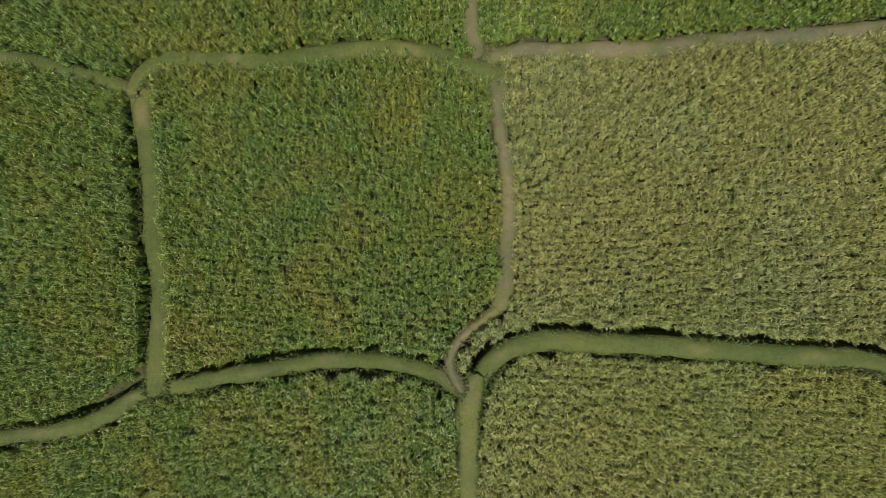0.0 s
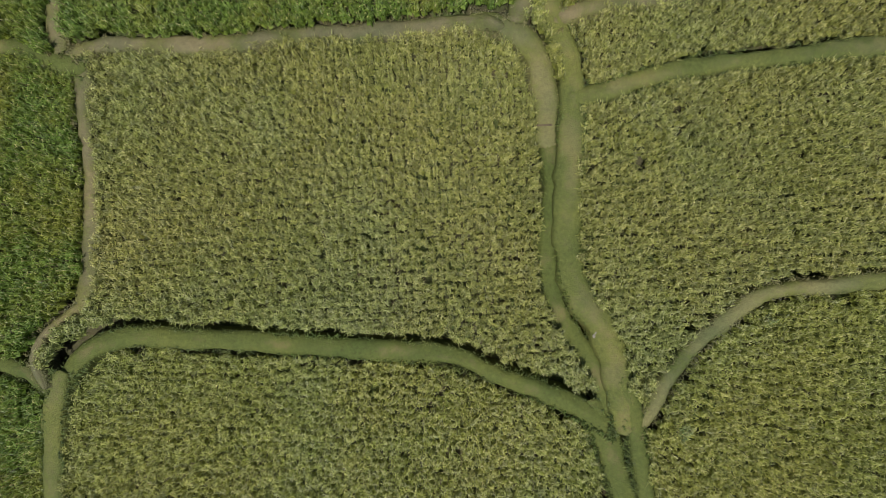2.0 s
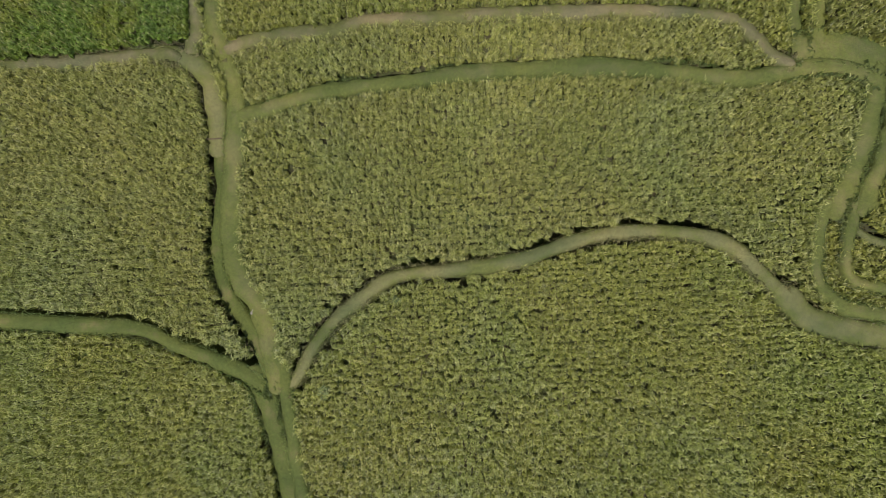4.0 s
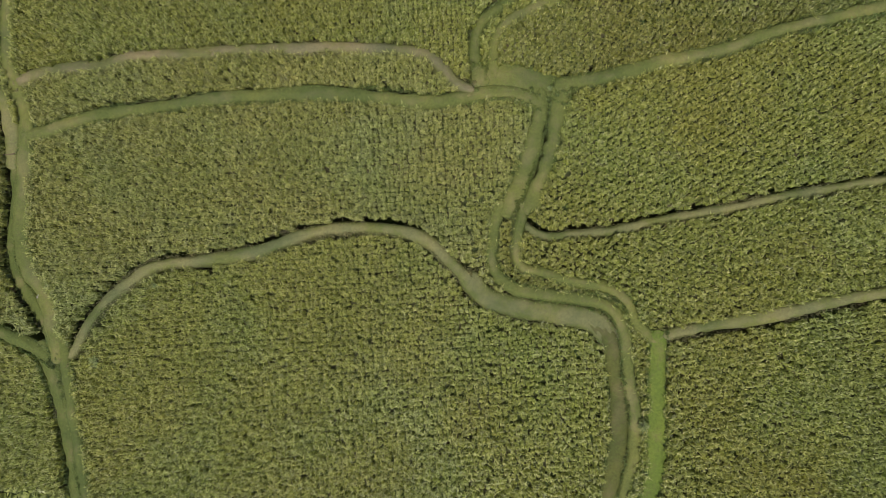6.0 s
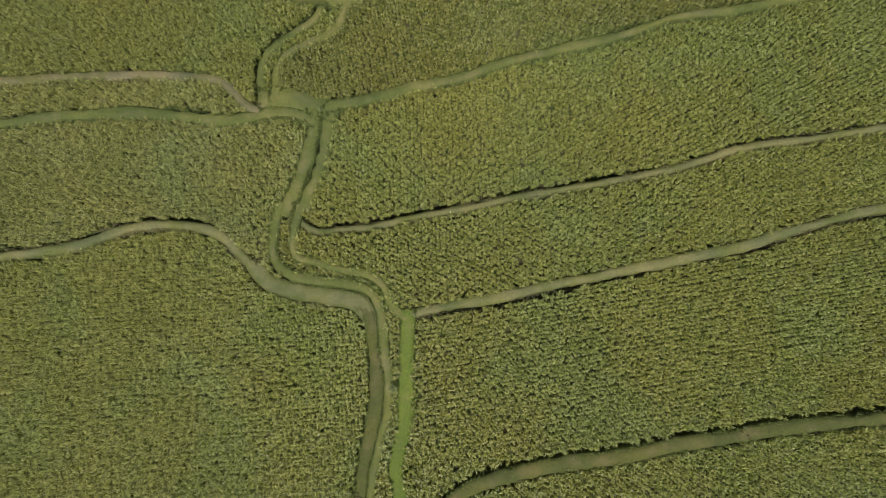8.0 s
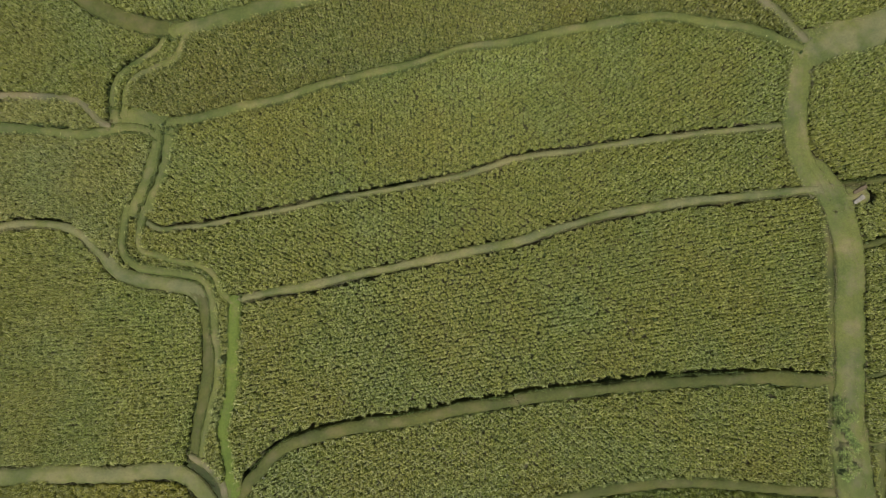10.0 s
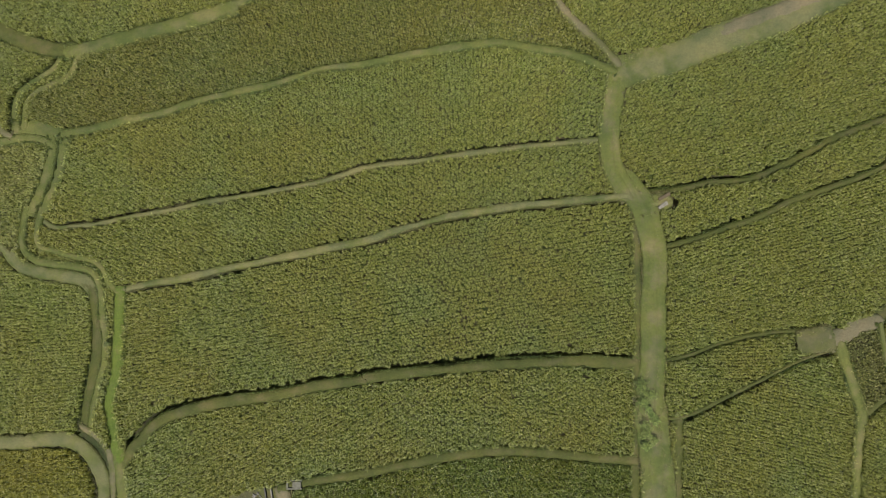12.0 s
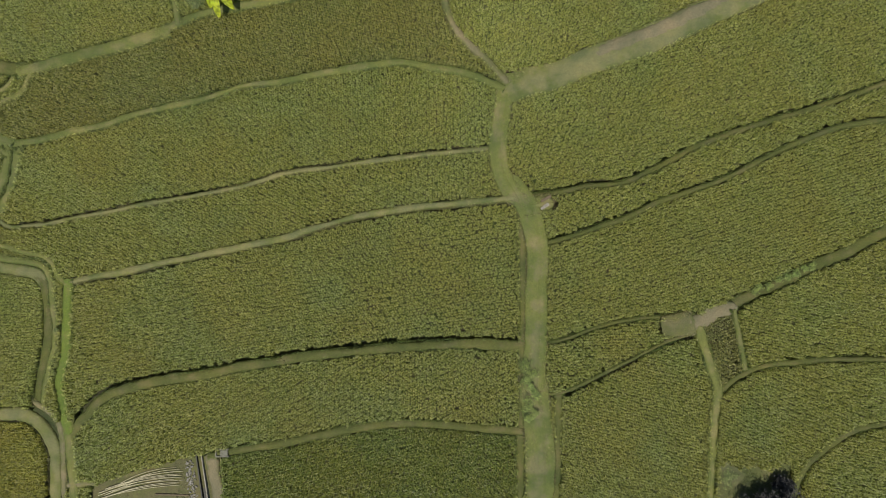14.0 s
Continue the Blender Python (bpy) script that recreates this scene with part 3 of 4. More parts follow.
# ---------------------------------------------------------------- bunds and tracks
NAMES = {
    "green": ("grass_path", "low green turf path between rice terraces", "path"),
    "grass": ("grass_bund", "narrow grassy earth bund between rice fields", "bund"),
    "lush": ("grass_bund", "bright green grassy bund beside a rice field", "bund"),
    "dry": ("earth_bund", "pale dry earth bund with thin yellowed grass", "bund"),
    "mud": ("mud_bund", "bare greyish mud bund trodden along the rice", "bund"),
    "sunken": ("grass_ditch", "low ditch grown over with dark turf", "ditch"),
    "damp": ("grass_path", "low damp path of brownish turf along a bund", "path"),
    "pale": ("bare_strip", "bare strip of pale trodden earth", "strip"),
    "plot": ("bare_plot", "small trodden patch of thin turf by the bunds", "plot"),
    "track": ("field_track", "wide trodden field track with patchy turf", "track"),
}


def dz_along(dz, line):
    """One height all along, or a pair: from its start to its end."""
    return np.linspace(*(dz if isinstance(dz, tuple) else (dz, dz)), len(line))


def bund_top(x, y, dz):
    return SLOPE * np.clip(y, -22, 18) + dz + 0.04


def bund(cover, rise, bank, wide, line, seed):
    rng = np.random.default_rng(seed)
    n = len(line)
    d = np.gradient(line, axis=0)
    d /= np.linalg.norm(d, axis=1)[:, None] + 1e-9
    side = np.stack([-d[:, 1], d[:, 0]], 1)
    m = max(7, int(wide / 0.12))
    u = np.linspace(-0.5, 0.5, m)
    prof = 0.07 * (1 - (2 * u) ** 2)
    if cover == "track":
        prof = prof - 0.05 * np.exp(-((np.abs(u) - 0.2) / 0.07) ** 2)
    walk_u = lambda k: np.convolve(rng.normal(0, k, n + 8), np.ones(9) / 3, "valid")
    rag = min(0.05, 0.07 * wide)
    left, right = walk_u(rag) + rng.normal(0, 0.6 * rag, n), walk_u(rag) + rng.normal(0, 0.6 * rag, n)
    mid_shift, hump = walk_u(0.02), walk_u(0.012)
    ends = end_taper(line, wide * (0.15 if cover == "plot" else 1))
    rows = []
    for i in range(n):
        half_l, half_r = (wide / 2 + left[i]) * ends[i], (wide / 2 + right[i]) * ends[i]
        off = np.where(u < 0, u * 2 * half_l, u * 2 * half_r) + mid_shift[i]
        dz = rise[i]
        z = bund_top(line[i, 0], line[i, 1], dz) + prof + hump[i] + rng.normal(0, 0.012, m)
        xy = line[i] + off[:, None] * side[i]
        top = np.column_stack([xy, z])
        low = bund_top(line[i, 0], line[i, 1], dz)
        toe = lambda o, down: [*(line[i] + o * side[i]), low - down]
        sl, sr = rng.uniform(0.03, 0.09, 2) * ends[i]
        rows.append(np.vstack([[toe(off[0] - sl - 0.04, 0.9)], [toe(off[0] - sl, 0.13)], top, [toe(off[-1] + sr, 0.13)], [toe(off[-1] + sr + 0.04, 0.9)]]))
    v = np.concatenate(rows)
    k = m + 4
    ids = np.arange(n * k).reshape(n, k)
    q = np.stack([ids[:-1, :-1], ids[1:, :-1], ids[1:, 1:], ids[:-1, 1:]], -1).reshape(-1, 4)[:, ::-1]
    name, label, cat = NAMES[cover]
    ob = mesh_object(name, v, q, [EARTH[cover]], smooth=True)
    rims = ob.data.attributes.new("across", "FLOAT", "POINT")
    rims.data.foreach_set("value", np.tile(np.concatenate([[1, 1], (2 * u) ** 2, [1, 1]]), n).astype(np.float32))
    return tagged(ob, label, cat, kind="structure")


for num, ((cover, dz, bank, foot, wide, _), line) in enumerate(zip(BUNDS, LINES)):
    bund(cover, dz_along(dz, line) + 0.0015 * (num % 9), bank, wide, line, 100 + num)


# ---------------------------------------------------------------- plants
def blades(rng, x, y, z, az, reach, height, wide, droop, fine):
    """Vertices and triangles of single leaves that rise from (x, y, z) and arch over."""
    n = len(x)
    dx, dy = np.cos(az), np.sin(az)
    px, py = -dy * wide, dx * wide
    if fine:
        base = np.stack([x + dx * reach * 0.1, y + dy * reach * 0.1, z + height * 0.25], 1)
        mid = np.stack([x + dx * reach * 0.36, y + dy * reach * 0.36, z + height], 1)
        tip = np.stack([x + dx * reach, y + dy * reach, z + height - droop], 1)
        w = np.stack([px, py, np.zeros(n)], 1)
        v = np.stack([base - w * 0.35, base + w * 0.35, mid + w * 0.5, mid - w * 0.5, tip], 1)
        o = np.arange(n)[:, None] * 5
        return v.reshape(-1, 3), np.concatenate([o + [0, 1, 2], o + [0, 2, 3], o + [3, 2, 4]])
    if droop is None:                    # a short straight blade high on the stem
        low = np.where(rng.random(n) < 0.12, 0.45, rng.uniform(0.66, 1.0, n))
        base = np.stack([x, y, z + height * low], 1)
        w = np.stack([px, py, np.zeros(n)], 1)
        tip = np.stack([x + dx * reach, y + dy * reach, z + height], 1)
        return np.stack([base - w * 0.5, base + w * 0.5, tip], 1).reshape(-1, 3), np.arange(n * 3).reshape(-1, 3)
    base = np.stack([x, y, z + height * 0.45], 1)
    mid = np.stack([x + dx * reach * 0.42, y + dy * reach * 0.42, z + height], 1)
    tip = np.stack([x + dx * reach, y + dy * reach, z + height - droop], 1)
    w = np.stack([px, py, np.zeros(n)], 1)
    v = np.stack([base, mid + w * 0.5, tip, mid - w * 0.5], 1)
    o = np.arange(n)[:, None] * 4
    return v.reshape(-1, 3), np.concatenate([o + [0, 1, 3], o + [3, 1, 2]])


SEEN_X, SEEN_S, SEEN_N = [-17, 18, 28, 42, 118], [-9.8, -11.0, -17.0, -22.8, -22.8], [11.6, 13.0, 15.5, 18.8, 19.2]
LOOKS = [  # a point in the field, colour, plant height, label
    (-4.5, 2.0, "green", 0.72, "tall green rice crop, not yet ripe"),
    (-14.0, 1.0, "green", 0.78, "tall deep-green rice crop, not yet ripe"),
    (-8.0, 9.0, "green", 0.72, "green rice crop on the upper terrace"),
    (-6.0, -6.0, "green", 0.66, "green rice crop turning yellow in patches"),
    (8.0, 3.0, "ripe", 0.6, "yellowing rice crop set in even rows"),
    (9.0, -6.0, "gold", 0.6, "yellowing rice crop on the lower terrace"),
    (8.0, 9.5, "green", 0.6, "greyish green rice crop on the upper terrace"),
    (25.0, 3.0, "ripe", 0.6, "yellowing rice crop set in even rows"),
    (28.0, -6.0, "gold", 0.6, "yellow-green rice crop in a wide field"),
    (26.0, 8.0, "ripe", 0.58, "narrow strip of yellowing rice"),
    (35.0, -20.0, "ochre", 0.6, "ochre-yellow rice crop nearly ripe"),
    (96.8, -10.5, "dull", 0.45, "low dull brownish rice in a small plot"),
    (70.0, -19.0, "deep", 0.66, "dark green rice crop, younger than its neighbours"),
    (60.0, -14.0, "olive", 0.6, "olive rice crop above the cleared plot"),
    (30.0, 12.0, "olive", 0.62, "olive-green rice crop on the upper terrace"),
    (60.0, 14.0, "moss", 0.64, "dark olive rice crop below the banana plants"),
    (95.0, 14.0, "olive", 0.62, "olive-green rice crop beside the earth track"),
    (110.0, -20.0, "olive", 0.62, "olive-green rice crop inside a curved bund"),
]
look_of = {}
for lx, ly, colour, tall, label in LOOKS:
    k = field[int((lx - X0) / CELL), int((ly - Y0) / CELL)]
    if k:
        look_of[k] = (colour, tall, label)

SPACING = 0.21
for k, (fx, fy, area, fz) in enumerate(FIELDS, 1):
    if area < 0.6:
        continue
    if k == field[int((15.75 - X0) / CELL), int((7.2 - Y0) / CELL)]:
        continue                         # the bare ditch beside the bend
    rng = np.random.default_rng(500 + k)
    colour, tall, label = look_of.get(k, ("olive", 0.62, "dense olive-green rice crop close to ripening"))
    sel = np.argwhere(field == k)
    bx0, bx1 = gx[sel[:, 0].min()] - 0.1, gx[sel[:, 0].max()] + 0.1
    by0, by1 = gy[sel[:, 1].min()] - 0.1, gy[sel[:, 1].max()] + 0.1
    turn = radians(rng.uniform(-4, 4))
    span = max(bx1 - bx0, by1 - by0) * 0.75 + 2
    g = np.arange(-span, span, SPACING)
    HX, HY = np.meshgrid(g, g)
    if fx > 36:                          # set out by eye, not on a line
        turn *= 7
        HX = HX + SPACING / 2 * (np.arange(len(g))[:, None] % 2)
    HX, HY = HX.ravel(), HY.ravel()
    mx, my = (bx0 + bx1) / 2, (by0 + by1) / 2
    hx = mx + HX * math.cos(turn) - HY * math.sin(turn) + rng.normal(0, 0.028, HX.size)
    hy = my + HX * math.sin(turn) + HY * math.cos(turn) + rng.normal(0, 0.030, HX.size)
    ok = (hx > X0) & (hx < X1 - 0.3) & (hy > Y0) & (hy < Y1 - 0.3)
    every = ((np.floor(HX / SPACING + 0.25).astype(int) % 2 == 0) & (np.round(HY / SPACING).astype(int) % 2 == 0))[ok]
    hx, hy = hx[ok], hy[ok]
    ok = field[((hx - X0) / CELL).astype(int), ((hy - Y0) / CELL).astype(int)] == k
    ok &= rng.random(len(hx)) > 0.006
    seen = (hy > np.interp(hx, SEEN_X, SEEN_S)) & (hy < np.interp(hx, SEEN_X, SEEN_N)) & (hx > -17.5) & (hx < 112.5)
    ok &= seen | every
    rim_k = np.argwhere((field == k) & ~(np.roll(field == k, 1, 0) & np.roll(field == k, -1, 0) & np.roll(field == k, 1, 1) & np.roll(field == k, -1, 1)))
    rim_k = rim_k[rng.random(len(rim_k)) < 0.24]          # the outermost plants fill the rim between the rows
    ex, ey = gx[rim_k[:, 0]] + rng.uniform(-0.07, 0.07, len(rim_k)), gy[rim_k[:, 1]] + rng.uniform(-0.07, 0.07, len(rim_k))
    hx, hy = np.concatenate([hx, ex]), np.concatenate([hy, ey])
    rim_seen = (ey > np.interp(ex, SEEN_X, SEEN_S)) & (ey < np.interp(ex, SEEN_X, SEEN_N)) & (ex > -17.5) & (ex < 112.5)
    ok, seen = np.concatenate([ok, rim_seen]), np.concatenate([seen, rim_seen])
    hx, hy, seen = hx[ok], hy[ok], seen[ok]
    if not len(hx):
        continue
    close = np.where(seen, np.where(hx < 37 + rng.normal(0, 3, len(hx)), 0, 1), 2)
    parts_v, parts_f, parts_m, base = [], [], [], 0
    for zone, per, ears in ((0, 0, 2), (1, 12, 1), (2, 5, 1)):      # near the way, further off, and past what it passes
        fine = zone == 0
        cx, cy = hx[close == zone], hy[close == zone]
        if not len(cx):
            continue
        vig = np.array([noise.noise((a * 0.35, b * 0.35, k * 1.7)) for a, b in zip(cx, cy)]) * 0.07 + tall
        vig = vig * rng.normal(1, 0.1, len(cx))
        n, spread_ = len(cx), SPACING * (0.62 if zone < 2 else 1.25)
        az = rng.uniform(0, 1.571, n)[:, None] + np.arange(4) * 1.571
        thick = np.interp(cx, [20, 38, 50, 66], [0.47, 0.52, 0.54, 0.43])
        ring = spread_ * rng.uniform(0.8, 1.15, (n, 4))
        foot_v = np.stack([cx[:, None] + np.cos(az) * ring, cy[:, None] + np.sin(az) * ring, fz + vig[:, None] * (thick[:, None] + rng.uniform(-0.27, -0.1, (n, 4)))], -1)
        peak_v = np.stack([cx + rng.normal(0, 0.02, n), cy + rng.normal(0, 0.02, n), fz + vig * (thick + rng.uniform(0, 0.14, n))], -1)[:, None]
        o = base + np.arange(n)[:, None] * 5      # the dense lower leaves of each plant
        parts_v.append(np.concatenate([foot_v, peak_v], 1).reshape(-1, 3))
        f = np.concatenate([o + [a, (a + 1) % 4, 4] for a in range(4)])
        parts_f.append(f)
        parts_m.append(np.zeros(len(f)))
        base += n * 5
        edge = np.zeros(len(cx), bool)
        for ox, oy in ((0.4, 0), (-0.4, 0), (0, 0.4), (0, -0.4)):
            edge |= field[np.clip(((cx + ox - X0) / CELL).astype(int), 0, nx - 1), np.clip(((cy + oy - Y0) / CELL).astype(int), 0, ny - 1)] != k
        if edge.any():                   # the stems show at the field's edge
            x, y, h = (np.repeat(a[edge], 7) for a in (cx, cy, vig))
            n = len(x)
            v, f = blades(rng, x + rng.normal(0, 0.065, n), y + rng.normal(0, 0.065, n), fz - 0.6 * h, rng.uniform(0, 6.283, n),
                          rng.uniform(0.03, 0.1, n), h * rng.uniform(0.8, 1.2, n), 0.055, -0.2 * h, False)
            parts_v.append(v)
            parts_f.append(f + base)
            parts_m.append(np.zeros(len(f)))
            base += len(v)
        young = colour in ("green", "deep")
        kinds = ((3, 0, True), (23, 0, False), (2, 1, True)) if fine else ((per, 0, False), (ears, 1, False))
        for count, slot, arched in kinds:
            if slot and young:
                count = 1
            x, y, h = np.repeat(cx, count), np.repeat(cy, count), np.repeat(vig, count)
            n = len(x)
            az = rng.uniform(0, 2 * math.pi, n)
            lean = rng.uniform(0.55, 1.35, n)
            if slot:
                reach, height, wide, droop = 0.13 * lean, h * rng.uniform(0.9, 1.08, n), 0.026 if fine else 0.04, 0.05 * lean
            else:
                reach, height = 0.14 * lean, h * rng.uniform(0.72, 1.06, n)
                wide, droop = (0.028 if arched else 0.024, 0.04, 0.09)[zone], 0.045 * lean * rng.uniform(-0.5, 1.4, n)
            loose = (0.035 if arched else 0.052) if fine else 0.05
            if not arched:               # the many short blades of the crown
                droop, reach = None, reach * (1.9 if zone == 2 else np.interp(x, [45, 65], [0.95, 0.8]))
            v, f = blades(rng, x + rng.normal(0, loose, n), y + rng.normal(0, loose, n), np.full(n, fz), az, reach, height, wide, droop, arched)
            parts_v.append(v)
            parts_f.append(f + base)
            parts_m.append(np.full(len(f), slot))
            base += len(v)
    crop = mesh_object("rice_field", np.concatenate(parts_v), np.concatenate(parts_f), [RICE[colour], HEAD], index=np.concatenate(parts_m))
    tagged(crop, label, "rice", kind="stuff")


# ---------------------------------------------------------------- turf on the bunds
def turf(name, label, covers, mats, per_m2, tall, seed):
    rng = np.random.default_rng(seed)
    vs, fs, base = [], [], 0
    for (cover, dz, bank, foot, wide, _), line in zip(BUNDS, LINES):
        if cover not in covers:
            continue
        d = np.gradient(line, axis=0)
        d /= np.linalg.norm(d, axis=1)[:, None] + 1e-9
        count = int(len(line) * 0.3 * wide * per_m2)
        at = rng.uniform(1, len(line) - 2, count)
        i = at.astype(int)
        t = (at - i)[:, None]
        u = rng.uniform(-1, 1, count)
        u = np.sign(u) * np.abs(u) ** 0.6 * (wide / 2 + 0.08)
        c = line[i] * (1 - t) + line[i + 1] * t
        x, y = c[:, 0] - d[i, 1] * u, c[:, 1] + d[i, 0] * u
        clump = np.array([noise.noise((a * 0.9, b * 0.9, 3.3)) for a, b in zip(x, y)])
        ok = (clump + rng.normal(0, 0.25, count) > -0.05) & (y > np.interp(x, SEEN_X, SEEN_S)) & (y < np.interp(x, SEEN_X, SEEN_N))
        x, y, rise = (np.repeat(a[ok], 3) for a in (x, y, dz_along(dz, line)[i]))
        n = len(x)
        if not n:
            continue
        size = rng.uniform(0.5, 1.4, n)
        v, f = blades(rng, x + rng.normal(0, 0.03, n), y + rng.normal(0, 0.03, n), bund_top(x, y, rise) - 0.02,
                      rng.uniform(0, 6.283, n), 0.09 * size, tall * size, 0.026, 0.02 * size, False)
        vs.append(v)
        fs.append(f + base)
        base += len(v)
    ob = mesh_object(name, np.concatenate(vs), np.concatenate(fs), mats)
    return tagged(ob, label, "grass", kind="stuff")


def fringe(name, label, covers, mats, per_m, seed):
    """Longer grass that hangs over the rims of the bunds, in patches."""
    rng = np.random.default_rng(seed)
    vs, fs, base = [], [], 0
    for (cover, dz, bank, foot, wide, _), line in zip(BUNDS, LINES):
        if cover not in covers:
            continue
        d = np.gradient(line, axis=0)
        d /= np.linalg.norm(d, axis=1)[:, None] + 1e-9
        count = int(len(line) * 0.3 * per_m * 2)
        at = rng.uniform(1, len(line) - 2, count)
        i = at.astype(int)
        t = (at - i)[:, None]
        hand = np.where(rng.random(count) < 0.5, -1.0, 1.0)
        u = hand * (wide / 2 + rng.normal(-0.01, 0.045, count))
        c = line[i] * (1 - t) + line[i + 1] * t
        x, y = c[:, 0] - d[i, 1] * u, c[:, 1] + d[i, 0] * u
        clump = np.array([noise.noise((a * 0.55, b * 0.55, 7.7 + h)) for a, b, h in zip(x, y, hand)])
        ok = (clump + rng.normal(0, 0.16, count) > -0.1) & (y > np.interp(x, SEEN_X, SEEN_S)) & (y < np.interp(x, SEEN_X, SEEN_N))
        size = np.clip(0.75 + 1.1 * clump, 0.4, 1.5)[ok] * rng.uniform(0.6, 1.3, ok.sum())
        out = np.arctan2(d[i, 0] * hand, -d[i, 1] * hand)[ok] + rng.normal(0, 0.6, ok.sum())
        x, y, rise = x[ok], y[ok], dz_along(dz, line)[i][ok]
        if not len(x):
            continue
        v, f = blades(rng, x, y, bund_top(x, y, rise) - 0.07, out, 0.17 * size, 0.15 * size, 0.035, 0.1 * size, False)
        vs.append(v)
        fs.append(f + base)
        base += len(v)
    ob = mesh_object(name, np.concatenate(vs), np.concatenate(fs), mats)
    return tagged(ob, label, "grass", kind="stuff")


fringe("rim_grass", "longer green grass hanging over the path rims", ("green", "grass", "lush", "damp"), [TURF_BLADE], 34, 81)
fringe("dry_rim_grass", "longer yellowed grass along the earth bunds", ("dry", "track", "mud", "plot"), [DRY_BLADE], 22, 82)
turf("turf", "short green turf growing on the paths", ("green", "grass", "lush", "damp"), [TURF_BLADE], 75, 0.05, 71)
turf("dry_turf", "sparse yellowed grass on the dry bunds", ("dry", "track", "mud", "plot"), [DRY_BLADE], 60, 0.045, 72)


# ---------------------------------------------------------------- loose things
def plain_material(name, dark, light, rough=0.8, scale=6.0, relief=0.4):
    m, nt, b = material(name, rough)
    n1, n2 = noise_node(nt, scale, 5.0, 0.7), noise_node(nt, scale * 0.2, 3.0)
    col = ramp(nt, n1, [(0.3, dark), (0.7, light)])
    col = mix(nt, 1.0, col, ramp(nt, n2, [(0.3, (0.8, 0.8, 0.78)), (0.7, (1.1, 1.1, 1.1))]), "MULTIPLY")
    nt.links.new(col, b.inputs["Base Color"])
    bump(nt, b, n1, relief, 0.01)
    return m


BAMBOO = plain_material("dry_bamboo", (0.17, 0.155, 0.095), (0.36, 0.33, 0.215), 0.5, 9.0, 0.2)
CONCRETE = plain_material("weathered_concrete", (0.06, 0.06, 0.045), (0.14, 0.135, 0.105), 0.85, 7.0)
PALE = plain_material("pale_slab_concrete", (0.12, 0.11, 0.088), (0.22, 0.205, 0.17), 0.8, 6.0)
STONE = plain_material("grey_field_stone", (0.07, 0.066, 0.055), (0.2, 0.188, 0.16), 0.8, 8.0)
DARK_CONCRETE = plain_material("dark_concrete", (0.018, 0.018, 0.014), (0.045, 0.043, 0.034), 0.5, 7.0)
BOARD_AND_SHADE = plain_material("dark_board_and_shade", (0.05, 0.04, 0.025), (0.11, 0.085, 0.05), 0.7, 14.0)
STEM = plain_material("banana_stem", (0.12, 0.11, 0.05), (0.22, 0.2, 0.08), 0.7, 8.0)
BARK = plain_material("tree_bark", (0.07, 0.06, 0.045), (0.14, 0.12, 0.09), 0.9, 12.0)
BANANA = leaf_material("banana_leaf", (0.26, 0.34, 0.02), (0.36, 0.43, 0.03), (0.48, 0.52, 0.06), (0.42, 0.4, 0.04), 0.4, 0.55, 0.35, 1.5)
# the purple patch paints in the tree's shadow, the pale tone its leaf highlights
DARK_LEAF = leaf_material("dark_tree_leaf", (0.006, 0.007, 0.006), (0.011, 0.012, 0.01), (0.075, 0.075, 0.068), (0.012, 0.009, 0.013), 0.5, 0.05, 0.6, 0.8, 0.15)
BUSH_LEAF = leaf_material("bush_leaf", (0.05, 0.075, 0.022), (0.1, 0.125, 0.04), (0.19, 0.2, 0.09), (0.1, 0.12, 0.04), 0.5, 0.2, 0.7, 0.8, 0.2)
WEED_LEAF = leaf_material("weed_leaf", (0.075, 0.115, 0.02), (0.12, 0.165, 0.035), (0.2, 0.24, 0.07), (0.14, 0.16, 0.04), 0.5, 0.35, 0.6, 0.8, 0.3)
PLOT_EARTH = earth_material("cleared_plot_earth", (0.070, 0.065, 0.028), (0.057, 0.063, 0.019), 0.55, 5.0)


def part(name, bm, mat, parent, label=""):
    me = bpy.data.meshes.new(name)
    bm.to_mesh(me)
    bm.free()
    me.materials.append(mat)
    ob = new(name, me)
    ob.parent = parent
    return tagged(ob, label)


def ground_z(x, y):
    i, j = int(np.argmin(np.abs(ax_x - x))), int(np.argmin(np.abs(ax_y - y)))
    return float(GZ[i, j])


def box_bm(bm, size, m, bevel=0.02):
    made = bmesh.ops.create_cube(bm, size=1.0, matrix=m @ Matrix.Diagonal((*size, 1)))
    edges = list({e for v in made["verts"] for e in v.link_edges})
    bmesh.ops.bevel(bm, geom=edges, offset=bevel, segments=2, affect="EDGES", clamp_overlap=True)


def tube_bm(bm, pts, radii, sides=8):
    rings = []
    for i, (p, r) in enumerate(zip(pts, radii)):
        a, b = pts[max(i - 1, 0)], pts[min(i + 1, len(pts) - 1)]
        q = (Vector(b) - Vector(a)).to_track_quat("Z", "Y")
        rings.append([bm.verts.new(Vector(p) + q @ Vector((r * math.cos(6.2832 * k / sides), r * math.sin(6.2832 * k / sides), 0))) for k in range(sides)])
    for ra, rb in zip(rings, rings[1:]):
        for k in range(sides):
            bm.faces.new((ra[k], ra[(k + 1) % sides], rb[(k + 1) % sides], rb[k])).smooth = True
    bm.faces.new(rings[0][::-1])
    bm.faces.new(rings[-1])


